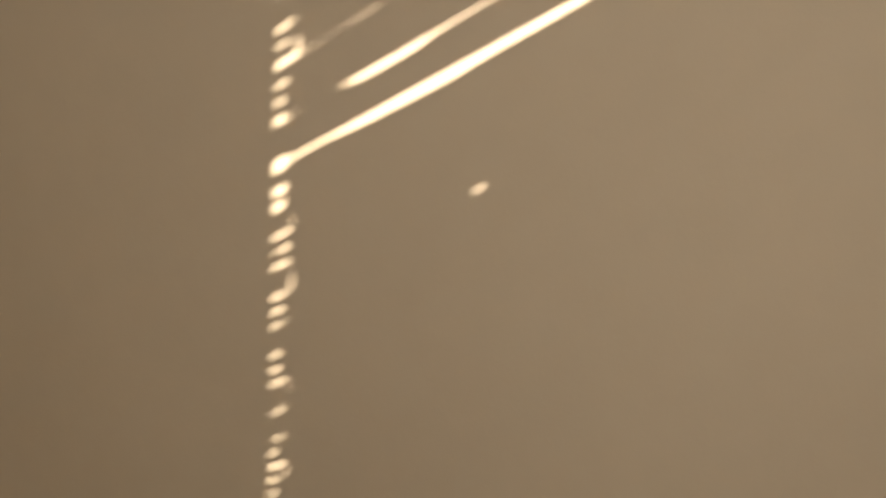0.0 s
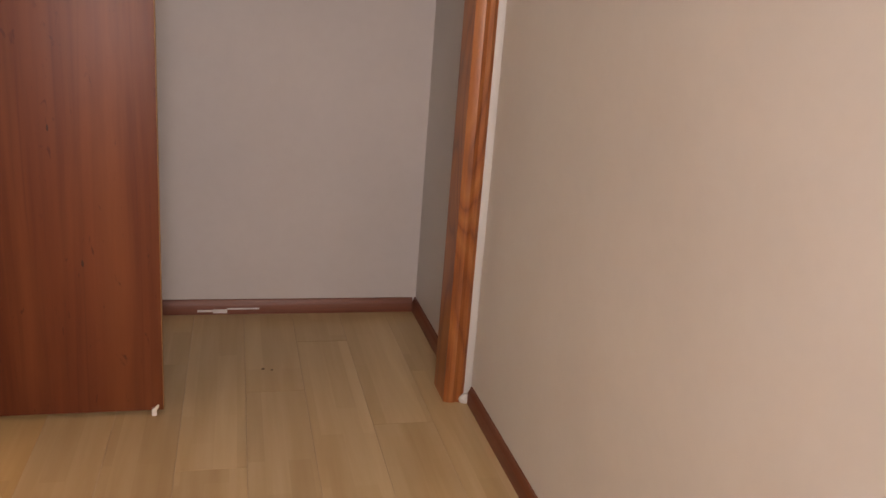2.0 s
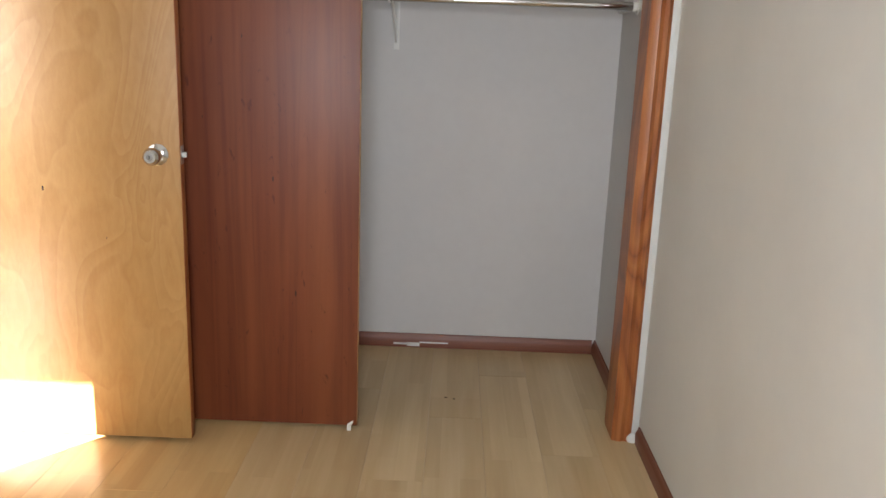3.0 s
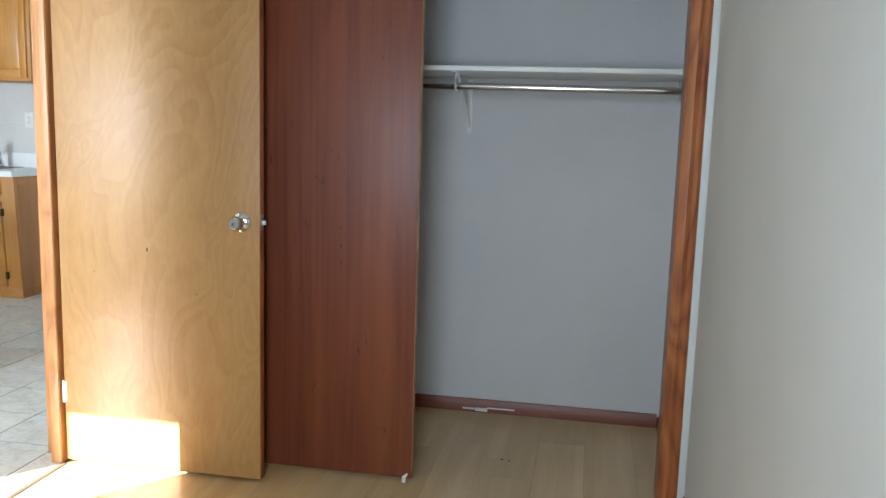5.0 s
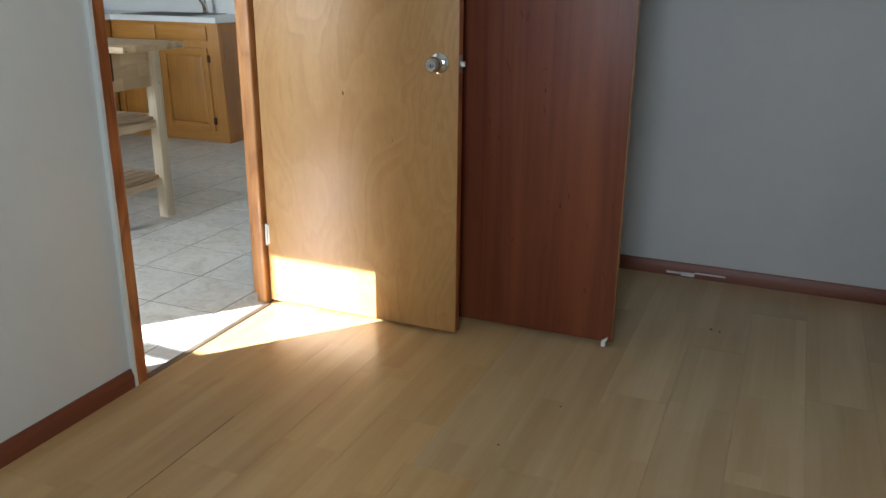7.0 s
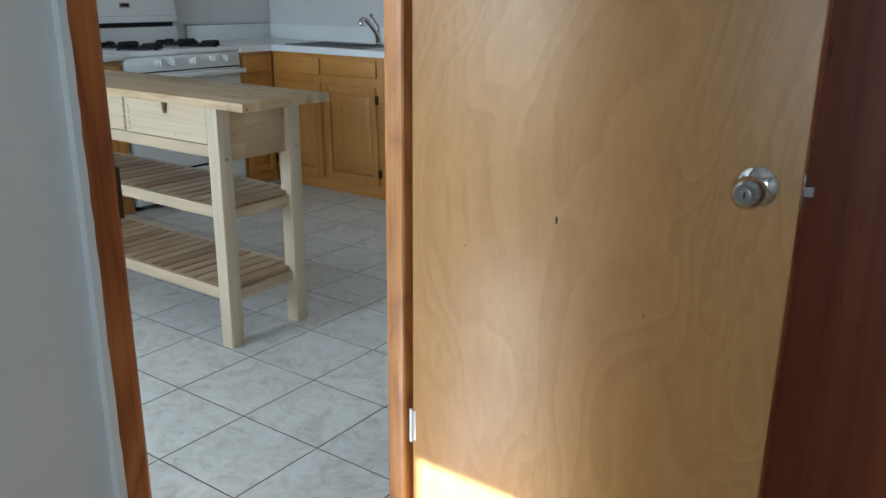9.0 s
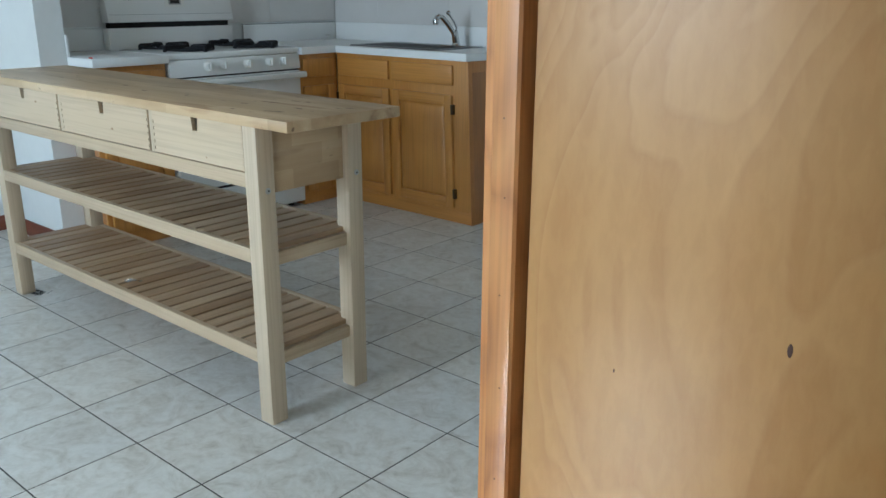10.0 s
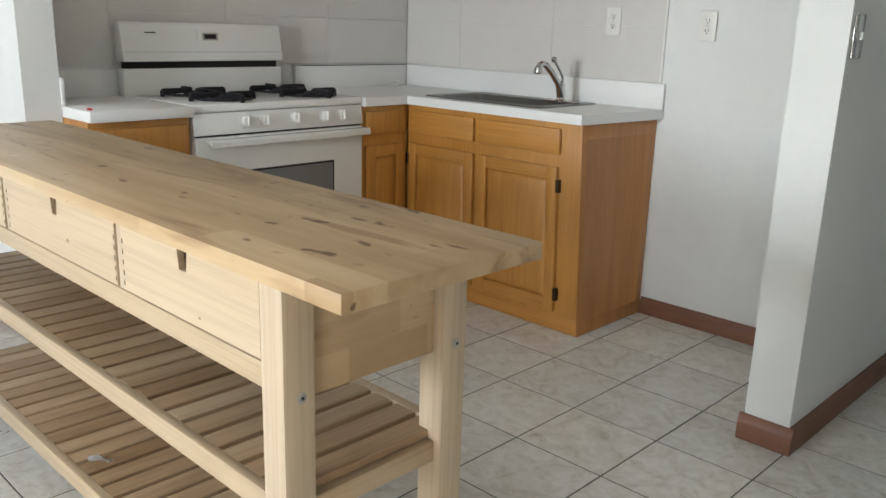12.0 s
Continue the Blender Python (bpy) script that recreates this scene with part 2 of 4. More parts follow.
def plank_mat(name, dark, mid, light):
    a = Mat(name, mid, 0.3)
    v = a.coords((1, 0.07, 1), shift=11.0)
    streak = a.noise(v, 30, 4, 0.55, 0.3)
    broad = a.noise(a.coords((1, 0.05, 1), shift=5.0), 9, 3, 0.5, 0.3)
    c = a.ramp(streak, [(0.3, dark), (0.52, mid), (0.72, light)])
    c = a.mix(0.6, c, a.ramp(broad, [(0.32, dark), (0.5, mid), (0.68, light)]))
    # three printed strips to a plank, staggered lengths
    br = a.n.new("ShaderNodeTexBrick")
    br.inputs["Scale"].default_value = 1.0
    br.inputs["Mortar Size"].default_value = 0.0
    br.inputs["Brick Width"].default_value = 0.44
    br.inputs["Row Height"].default_value = 0.0635
    br.offset = 0.37
    br.inputs["Color1"].default_value = (0.87, 0.84, 0.80, 1)
    br.inputs["Color2"].default_value = (1.0, 1.0, 1.0, 1)
    mp = a.coords((1, 1, 1), shift=3.0)
    rot = a.n.new("ShaderNodeMapping")
    rot.inputs["Rotation"].default_value = (0, 0, math.pi / 2)
    a.l.new(mp, rot.inputs["Vector"])
    a.l.new(rot.outputs[0], br.inputs["Vector"])
    c = a.mix(0.9, c, br.outputs[0], "MULTIPLY")
    c = a.random_tint(c, (0.90, 0.88, 0.86), (1.06, 1.05, 1.04))
    scuff = a.noise(a.coords(space="Object"), 5, 3)
    a.color(c).roughness(scuff, 0.25, 0.33)
    return a.m


def wallpanel_mat():
    a = Mat("grey_marbled_wall_panel", (0.62, 0.60, 0.58), 0.25)
    v = a.coords()
    cloud = a.noise(v, 5, 6, 0.65, 1.2)
    vein = a.noise(v, 2.2, 5, 0.6, 2.0)
    c = a.ramp(cloud, [(0.3, (0.62, 0.60, 0.565)), (0.65, (0.65, 0.632, 0.60))])
    c = a.mix(0.3, c, a.ramp(vein, [(0.45, (0.65, 0.632, 0.60)), (0.5, (0.625, 0.605, 0.575)), (0.55, (0.65, 0.632, 0.60))]))
    a.color(c).roughness(cloud, 0.31, 0.34)
    return a.m


def counter_mat():
    a = Mat("white_laminate_counter", (0.75, 0.75, 0.72), 0.25)
    v = a.coords()
    c = a.ramp(a.noise(v, 3, 4), [(0.35, (0.755, 0.755, 0.73)), (0.65, (0.785, 0.785, 0.762))])
    a.color(c).roughness(a.noise(v, 4), 0.34, 0.38)
    return a.m


M_TILE, M_PANEL, M_COUNTER = tile_mat(), wallpanel_mat(), counter_mat()
M_PLANK = plank_mat("beech_laminate", (0.45, 0.285, 0.118), (0.53, 0.355, 0.158), (0.60, 0.43, 0.21))
M_PALE = plank_mat("pale_beech_laminate", (0.46, 0.325, 0.163), (0.54, 0.398, 0.214), (0.61, 0.475, 0.28))
M_GROUT = paint("grey_brown_grout", (0.1, 0.092, 0.078), 0.9)
M_SUBFLOOR = paint("dark_floor_joint", (0.34, 0.225, 0.11), 0.9)

# ---------------------------------------------------------------- building helpers
ORIGIN = {}


def box(bm, x0, x1, y0, y1, z0, z1, turn=None):
    m = Matrix.Translation(((x0 + x1) / 2, (y0 + y1) / 2, (z0 + z1) / 2)) @ (turn or Matrix()) @ Matrix.Diagonal((abs(x1 - x0), abs(y1 - y0), abs(z1 - z0), 1))
    return bmesh.ops.create_cube(bm, size=1, matrix=m)["verts"]


def rounded(x0, x1, y0, y1, z0, z1, r=0.003, seg=2):
    bm = bmesh.new()
    box(bm, x0, x1, y0, y1, z0, z1)
    if r:
        bmesh.ops.bevel(bm, geom=list(bm.edges), offset=r, segments=seg, affect="EDGES", profile=0.5)
    return bm


def rod(bm, a, b, r, r2=None, seg=16):
    a, b = Vector(a), Vector(b)
    m = Matrix.Translation((a + b) / 2) @ (b - a).to_track_quat("Z", "Y").to_matrix().to_4x4()
    bmesh.ops.create_cone(bm, cap_ends=True, segments=seg, radius1=r, radius2=r if r2 is None else r2, depth=(b - a).length, matrix=m)
    return bm


def lathe(profile, place, axis, seg=24):
    """A body of revolution; profile rows are (distance along the axis, radius)."""
    bm = bmesh.new()
    turn = Matrix.Translation(place) @ Vector(axis).to_track_quat("Z", "Y").to_matrix().to_4x4()
    rings = []
    for h, r in profile:
        rings.append([bm.verts.new(turn @ Vector((r * math.cos(2 * math.pi * k / seg), r * math.sin(2 * math.pi * k / seg), h))) for k in range(seg)])
    for p, q in zip(rings, rings[1:]):
        for k in range(seg):
            bm.faces.new((p[k], p[(k + 1) % seg], q[(k + 1) % seg], q[k]))
    bm.faces.new(list(reversed(rings[0])))
    bm.faces.new(rings[-1])
    return bm


def extrude(outline, axis, lo, hi, r=0.0):
    """A prism: outline points in the two other axes (in x, y, z order), drawn from lo to hi along axis."""
    bm = bmesh.new()
    def at(p, h):
        q = list(p)
        q.insert("xyz".index(axis), h)
        return bm.verts.new(q)
    a, b = [at(p, lo) for p in outline], [at(p, hi) for p in outline]
    n = len(outline)
    bm.faces.new(a)
    bm.faces.new(list(reversed(b)))
    for k in range(n):
        bm.faces.new((a[k], b[k], b[(k + 1) % n], a[(k + 1) % n]))
    bmesh.ops.recalc_face_normals(bm, faces=bm.faces)
    if r:
        bmesh.ops.bevel(bm, geom=list(bm.edges), offset=r, segments=2, affect="EDGES", profile=0.5)
    return bm


def tube(points, r, seg=12):
    """A round pipe along points."""
    bm = bmesh.new()
    pts = [Vector(p) for p in points]
    rings = []
    for i, p in enumerate(pts):
        d = (pts[min(i + 1, len(pts) - 1)] - pts[max(i - 1, 0)]).normalized()
        m = d.to_track_quat("Z", "Y").to_matrix()
        rings.append([bm.verts.new(p + m @ Vector((r * math.cos(2 * math.pi * k / seg), r * math.sin(2 * math.pi * k / seg), 0))) for k in range(seg)])
    for a, b in zip(rings, rings[1:]):
        for k in range(seg):
            bm.faces.new((a[k], a[(k + 1) % seg], b[(k + 1) % seg], b[k]))
    bm.faces.new(list(reversed(rings[0])))
    bm.faces.new(rings[-1])
    return bm


def mesh_from(name, bm, material, smooth=True):
    me = bpy.data.meshes.new(name)
    bmesh.ops.recalc_face_normals(bm, faces=bm.faces)
    bm.to_mesh(me)
    bm.free()
    me.materials.append(material)
    if smooth:
        me.shade_auto_smooth(angle=radians(35)) if hasattr(me, "shade_auto_smooth") else me.set_sharp_from_angle(angle=radians(35))
    return me


def solid(name, bm, material, label="", category="", kind="", group=""):
    """A top-level mesh built in world coordinates."""
    ob = new(name, mesh_from(name, bm, material))
    ORIGIN[ob.name] = Vector()
    return tagged(ob, label, category, group, kind)


def thing(name, place, label, category, group="", kind=""):
    """An empty at a thing's base."""
    ob = new(name)
    ob.empty_display_size = 0.1
    ob.location = place
    ORIGIN[ob.name] = Vector(place)
    return tagged(ob, label, category, group, kind)


def part(name, bm, material, parent, label=""):
    """A mesh given in world coordinates, hung under a thing or a part."""
    o = ORIGIN[parent.name]
    bmesh.ops.translate(bm, verts=bm.verts, vec=-o)
    ob = new(name, mesh_from(name, bm, material))
    ob.parent = parent
    ORIGIN[ob.name] = o
    return tagged(ob, label)


def wall_box(name, x0, x1, y0, y1, z0, z1, mat):
    bm = bmesh.new()
    box(bm, x0, x1, y0, y1, z0, z1)
    return solid(name, bm, mat, kind="structure")


def wall_with_hole(name, axis, a0, a1, t0, t1, z1, hole, mat):
    """A wall along axis from a0 to a1, of thickness t0 to t1, with one opening hole = (lo, hi, bottom, top)."""
    bm = bmesh.new()
    lo, hi, zb, zt = hole
    for s0, s1, h0, h1 in ((a0, lo, 0, z1), (hi, a1, 0, z1), (lo, hi, zt, z1), (lo, hi, 0, zb)):
        if s1 - s0 > 1e-6 and h1 - h0 > 1e-6:
            if axis == "x":
                box(bm, s0, s1, t0, t1, h0, h1)
            else:
                box(bm, t0, t1, s0, s1, h0, h1)
    bmesh.ops.remove_doubles(bm, verts=bm.verts, dist=1e-5)
    return solid(name, bm, mat, kind="structure")

# ---------------------------------------------------------------- structure
RX = 2.262         # bedroom wall beside the closet
SY = -2.9          # outer wall with the windows
CY = 0.955         # back of the closet
CF = 0.13          # front of the closet
KX = -3.6          # kitchen wall behind the range
HX = -3.85         # kitchen wall with the heater
KY = 2.94          # kitchen wall behind the sink
H = 2.45

wall_box("wall_east", RX, RX + 0.12, SY - 0.15, CY + 0.12, 0, H, M_WALL)
wall_with_hole("wall_south", "x", -0.06, RX, SY - 0.15, SY, H, (1.13, 2.1, 0.9, 2.0), M_WALL)
wall_with_hole("wall_kitchen_south", "x", HX - 0.12, -0.06, SY - 0.15, SY, H, (-2.50, -1.3, 0.9, 2.01), M_WALLK)
wall_with_hole("wall_west", "y", SY, CY, -0.12, 0.0, H, (-0.74, 0.06, 0, 2.06), M_WALL)
wall_box("wall_closet_back", 0.0, RX, CY, CY + 0.12, 0, H, M_CLOSET)
wall_box("wall_hall_east", -0.12, 0.0, CY, 4.2, 0, H, M_WALLK)
wall_box("wall_range", HX - 0.12, KX, 0.96, KY + 0.12, 0, H, M_WALLK)
wall_box("wall_heater", HX - 0.12, HX, SY, 0.835, 0, H, M_WALLK)
wall_box("wall_sink", KX, -1.19, KY, KY + 0.12, 0, H, M_WALLK)
wall_box("wall_stub", -1.19, -1.05, 2.14, 4.2, 0, H, M_WALLK)
wall_box("wall_hall_end", -1.19, 0.0, 4.2, 4.32, 0, H, M_WALLK)
wall_box("wall_pillar", HX - 0.12, -3.27, 0.835, 0.96, 0, H, M_WALLK)
wall_with_hole("wall_closet_front", "x", 0.0, RX, CF + 0.01, CF + 0.11, H, (0.03, 2.178, 0, 2.06), M_WALL)
wall_box("ceiling", HX - 0.12, RX + 0.12, SY - 0.15, 4.32, H, H + 0.1, M_CEIL)
wall_box("floor_slab", HX - 0.12, RX + 0.12, SY - 0.15, 4.32, -0.15, -0.012, M_SUBFLOOR)
bm = bmesh.new()
bmesh.ops.create_grid(bm, x_segments=1, y_segments=1, size=400, matrix=Matrix.Translation((0, 0, -1.2)))
solid("ground", bm, paint("grey_yard", (0.22, 0.22, 0.2), 0.9), kind="structure")


def trim_profile(face, out, h):
    """Baseboard section: face is the wall's plane, out the way it stands off (+1 or -1)."""
    return [(face, 0.0), (face + out * 0.014, 0.0), (face + out * 0.014, h * 0.62), (face + out * 0.011, h * 0.74), (face + out * 0.007, h * 0.84), (face + out * 0.006, h), (face, h)]


def baseboard_x(name, x0, x1, face, out, h, mat=None):
    return solid(name, extrude([(p, q) for p, q in trim_profile(face, out, h)], "x", x0, x1), mat or M_BASE, kind="structure")


def baseboard_y(name, y0, y1, face, out, h, mat=None):
    return solid(name, extrude([(p, q) for p, q in trim_profile(face, out, h)], "y", y0, y1), mat or M_BASEY, kind="structure")


baseboard_x("baseboard_closet_back", 0.0, 2.23, CY, -1, 0.06)
wall_box("wall_closet_side", 2.245, RX, 0.262, CY, 0, H, M_CLOSET)
baseboard_y("baseboard_closet_side", 0.265, CY, 2.245, -1, 0.06)
baseboard_y("baseboard_east", SY, CF - 0.02, RX, -1, 0.06)
baseboard_y("baseboard_west", SY, -0.758, 0.0, 1, 0.06)
baseboard_x("baseboard_sink", -2.04, -1.19, KY, -1, 0.075, M_BASEK)
baseboard_x("baseboard_stub_end", -1.204, -1.036, 2.14, -1, 0.085, M_BASEK)
baseboard_y("baseboard_stub_side", 2.1402, 4.2, -1.05, 1, 0.085, M_BASEK)
baseboard_y("baseboard_stub_kitchen", 2.1402, KY - 0.015, -1.19, -1, 0.085, M_BASEK)
baseboard_x("baseboard_pillar", HX, -3.262, 0.835, -1, 0.075)
baseboard_y("baseboard_heater_wall", 0.62, 0.82, HX, 1, 0.075)

# chipped white filler on the closet baseboard, paint smears at the post foot
bm = bmesh.new()
for x0, x1, z0, z1 in ((1.42, 1.475, 0.006, 0.022), (1.36, 1.43, 0.012, 0.02), (1.475, 1.60, 0.021, 0.027)):
    box(bm, x0, x1, CY - 0.0165, CY - 0.012, z0, z1)
solid("baseboard_filler", bm, M_WHITE, kind="structure")

# closet post, painted edge beside it
bm = extrude([(2.172, CF + 0.0), (2.172, CF + 0.13), (2.238, CF + 0.13), (2.238, CF - 0.004), (2.226, CF - 0.012), (2.214, CF - 0.006), (2.200, CF - 0.012), (2.184, CF - 0.008)], "z", 0.0, 2.06)
solid("trim_closet_post", bm, M_TRIM, kind="structure")
solid("trim_closet_paint_edge", rounded(2.238, RX, CF - 0.006, CF + 0.009, 0, H, 0.002), M_CAULK, kind="structure")
solid("trim_closet_head", rounded(0.03, 2.172, CF - 0.004, CF + 0.12, 2.06, 2.12, 0.003), M_TRIM, kind="structure")
bm = bmesh.new()
bmesh.ops.create_icosphere(bm, subdivisions=3, radius=1, matrix=Matrix.Translation((2.24, CF - 0.014, 0.012)) @ Matrix.Diagonal((0.018, 0.01, 0.022, 1)))
for v in bm.verts:
    v.co += 0.004 * noise.noise_vector(v.co * 90)
solid("trim_filler_blob", bm, M_CAULK, kind="structure")

# kitchen doorway: lining, casing, stop and threshold
bm = extrude([(-0.12, -0.74), (-0.12, -0.712), (-0.045, -0.712), (-0.045, -0.70), (-0.015, -0.70), (-0.015, -0.712), (0.0, -0.712), (0.0, -0.74)], "z", 0, 2.06)
solid("trim_doorway_near", bm, M_TRIM, kind="structure")
bm = extrude([(0.0, -0.752), (0.013, -0.752), (0.015, -0.742), (0.012, -0.728), (0.014, -0.712), (0.010, -0.706), (0.0, -0.706)], "z", 0, 2.09)
solid("trim_doorway_casing_near", bm, M_TRIM, kind="structure")
def ragged_edge(name, inner, outer, height, plane, thick):
    """A hand-cut strip of wall paint lapping unevenly on to a casing that stands along y."""
    side = [(inner + random.uniform(-0.0008, 0.0016), height * k / 70) for k in range(71)]
    bm = extrude([(outer, 0.0)] + side + [(outer, height)], "x", plane, plane + thick)
    return solid(name, bm, M_CAULK, kind="structure")


ragged_edge("trim_doorway_paint_edge", -0.7515, -0.763, 2.1, 0.0132, 0.0016)
ragged_edge("trim_doorway_paint_fillet", -0.7535, -0.763, 2.1, 0.0, 0.0131)
bm = extrude([(-0.052, -0.028), (-0.052, 0.058), (-0.003, 0.058), (-0.003, 0.03), (-0.010, 0.03), (-0.010, -0.026), (-0.014, -0.030), (-0.048, -0.030)], "z", 0, 2.06)
solid("trim_doorway_far", bm, M_TRIM_LIT, kind="structure")
solid("trim_doorway_reveal", rounded(-0.1195, -0.0525, 0.044, 0.0595, 0, 2.04, 0.001), M_TRIM_LIT, kind="structure")
solid("trim_doorway_head", rounded(-0.12, 0.012, -0.74, 0.06, 2.04, 2.09, 0.003), M_TRIM, kind="structure")
solid("trim_doorway_casing_far", rounded(0.0005, 0.012, 0.024, 0.085, 0, 2.09, 0.003), M_TRIM, kind="structure")
bm = bmesh.new()
for k in range(14):
    z = 0.12 + 0.134 * k + random.uniform(-0.02, 0.02)
    rod(bm, (-0.028 - 0.004 * (k % 2), -0.029, z), (-0.028 - 0.004 * (k % 2), -0.0303, z), 0.0013, seg=8)
solid("trim_nail_heads", bm, M_BRASS, kind="structure")
bm = extrude([(-0.014, -0.001), (-0.014, 0.002), (-0.009, 0.004), (0.007, 0.004), (0.012, 0.001), (0.012, -0.001)], "y", -0.706, -0.03)
solid("trim_threshold", bm, wood("worn_dark_threshold", (0.03, 0.02, 0.012), (0.09, 0.06, 0.035), (0.3, 0.22, 0.13), 0.6, "y", 2.0), kind="structure")
solid("trim_strike_lip", rounded(-0.002, 0.011, -0.7058, -0.6995, 0.925, 1.0, 0.0015), M_BRASS, kind="structure")
solid("trim_strike_plate", rounded(-0.040, -0.016, -0.7005, -0.6985, 0.935, 1.005, 0.0005), M_BRASS, kind="structure")


# windows in the outer wall
def window(name, x0, x1, z0, z1):
    w = thing(name, (x0, SY - 0.1, z0), "white painted sash window in the outer wall", "window", kind="structure")
    y0, y1, f = SY - 0.12, SY - 0.06, 0.012
    for a, b, c, d in ((x0, x0 + f, z0, z1), (x1 - f, x1, z0, z1), (x0 + f, x1 - f, z0, z0 + f), (x0 + f, x1 - f, z1 - f, z1)):
        part("window_frame", rounded(a, b, y0, y1, c, d, 0.003), M_WHITE, w)
    mid = (z0 + z1) / 2
    part("meeting_rail", rounded(x0 + f, x1 - f, y0 + 0.01, y1 - 0.01, mid - 0.018, mid + 0.018, 0.003), M_WHITE, w)
    part("window_sill", rounded(x0, x1, SY - 0.055, SY + 0.03, z0 - 0.002, z0 + 0.022, 0.004), M_WHITE, w)
    return w


window("window_1", 1.13, 2.1, 0.9, 2.0)
window("window_2", -2.535, -1.3, 0.9, 2.04)

# mini blind in the bedroom window: closed slats, three of them bent open, ends uneven
blind = thing("window_blind", (1.7, SY - 0.03, 1.96), "closed white mini blind with bent slats in the bedroom window", "blind")
# unseen strip added to keep sunlight out beside the slat ends
part("side_stop", rounded(1.13, 1.380, SY - 0.034, SY - 0.027, 0.93, 1.99, 0), M_WHITE, blind)
part("headrail", rounded(1.36, 2.09, SY - 0.048, SY - 0.016, 1.965, 1.998, 0.002), M_PLASTIC, blind)
SLAT0, SLAT1, PITCH = 1.396, 2.085, 0.0128


def gap_at(u, knots):
    """How far a bent slat stands open at u metres from its end, 0 to 1."""
    for (a, p), (b, q) in zip(knots, knots[1:]):
        if a <= u <= b:
            return p + (q - p) * (u - a) / (b - a)
    return 0.0


BENT = [
    (1.713, 0.0098, ((0, 0.55), (0.03, 0.5), (0.07, 0.95), (0.11, 1.0), (0.17, 0.72), (0.24, 0.8), (0.30, 0.45), (0.5, 0.3), (0.7, 0.0))),
    (1.742, 0.0078, ((0, 0.28), (0.035, 0.3), (0.05, 0.85), (0.085, 1.0), (0.105, 0.45), (0.15, 0.4), (0.19, 0.75), (0.27, 0.5), (0.5, 0.2), (0.7, 0.0))),
    (1.79, 0.0042, ((0, 0.75), (0.05, 0.6), (0.08, 0.45), (0.1, 0.0))),
]
z = 0.93
while z < 1.955:
    opened, knots = 0.0, ()
    if BENT and z > BENT[0][0] - 0.0064:
        _, opened, knots = BENT.pop(0)
    end = SLAT0 + random.uniform(-0.007, 0.003)
    top = []
    for i in range(57):
        x = SLAT1 + (end - SLAT1) * i / 56
        lift = opened * (1 - gap_at(x - end, knots)) if opened else 0.0
        top.append((x, z + 0.0145 + lift + 0.0004 * math.sin(i * 1.3 + z * 400)))
    if abs(z - 1.622) < PITCH / 2:
        top[44:46] = [(1.529, z + 0.0145), (1.526, z + 0.0098), (1.521, z + 0.0095), (1.518, z + 0.0145)]
    part("slat", extrude([(end, z), (SLAT1, z)] + top, "y", SY - 0.0315, SY - 0.0305), M_PLASTIC, blind)
    below = 1.724 - z
    if 0 < below < 0.05:
        hh = random.uniform(0.0055, 0.007)
    elif 0.05 < below < 0.064:
        hh = 0.0132
    else:
        hh = random.choice((0.0132, 0.0098, 0.0092, 0.0088, 0.0094))
    # unseen blocks and rods added to break the end gap's sunlight into beads
    part("ladder_rung", rounded(1.376, 1.401, SY - 0.026, SY - 0.0245, z, z + hh + opened * 0.6, 0), M_PLASTIC, blind)
    if hh < 0.009 and below > 0.064:
        part("ladder_cord", rod(bmesh.new(), (1.380, SY - 0.024, z + 0.006), (1.399, SY - 0.024, z + 0.014), 0.0011, seg=6), M_PLASTIC, blind)
    z += PITCH + opened
part("bottom_rail", rounded(1.36, 2.085, SY - 0.04, SY - 0.02, 0.925, 0.94, 0.002), M_PLASTIC, blind)


# wall panels and their seams
def panel_x(x0, x1, z0, z1):
    return rounded(x0 + 0.0004, x1 - 0.0004, KY - 0.006, KY - 0.0005, z0 + 0.0004, z1 - 0.0004, 0.0007, 1)


def panel_y(y0, y1, z0, z1):
    return rounded(KX + 0.0005, KX + 0.006, y0 + 0.0004, y1 - 0.0004, z0 + 0.0004, z1 - 0.0004, 0.0007, 1)


sp = thing("wall_panelling", (KX, KY, 1.0), "pale grey marbled wall panels above the counters", "wall panel", kind="structure")
for x0, x1 in ((KX + 0.008, -3.2), (-3.2, -2.62), (-2.62, -2.05)):
    part("panel", panel_x(x0, x1, 1.01, 1.235), M_PANEL, sp)
    part("panel", panel_x(x0, x1, 1.236, 1.9), M_PANEL, sp)
for y0, y1 in ((0.965, 1.30), (1.30, 1.83), (1.83, 2.4), (2.4, KY - 0.008)):
    part("panel", panel_y(y0, y1, 1.02, 1.235), M_PANEL, sp)
    part("panel", panel_y(y0, y1, 1.236, 1.9), M_PANEL, sp)
part("edge_strip", rounded(-2.05, -2.04, KY - 0.008, KY - 0.0005, 1.0, 1.9, 0.001), M_PLASTIC, sp, "white plastic edge strip")

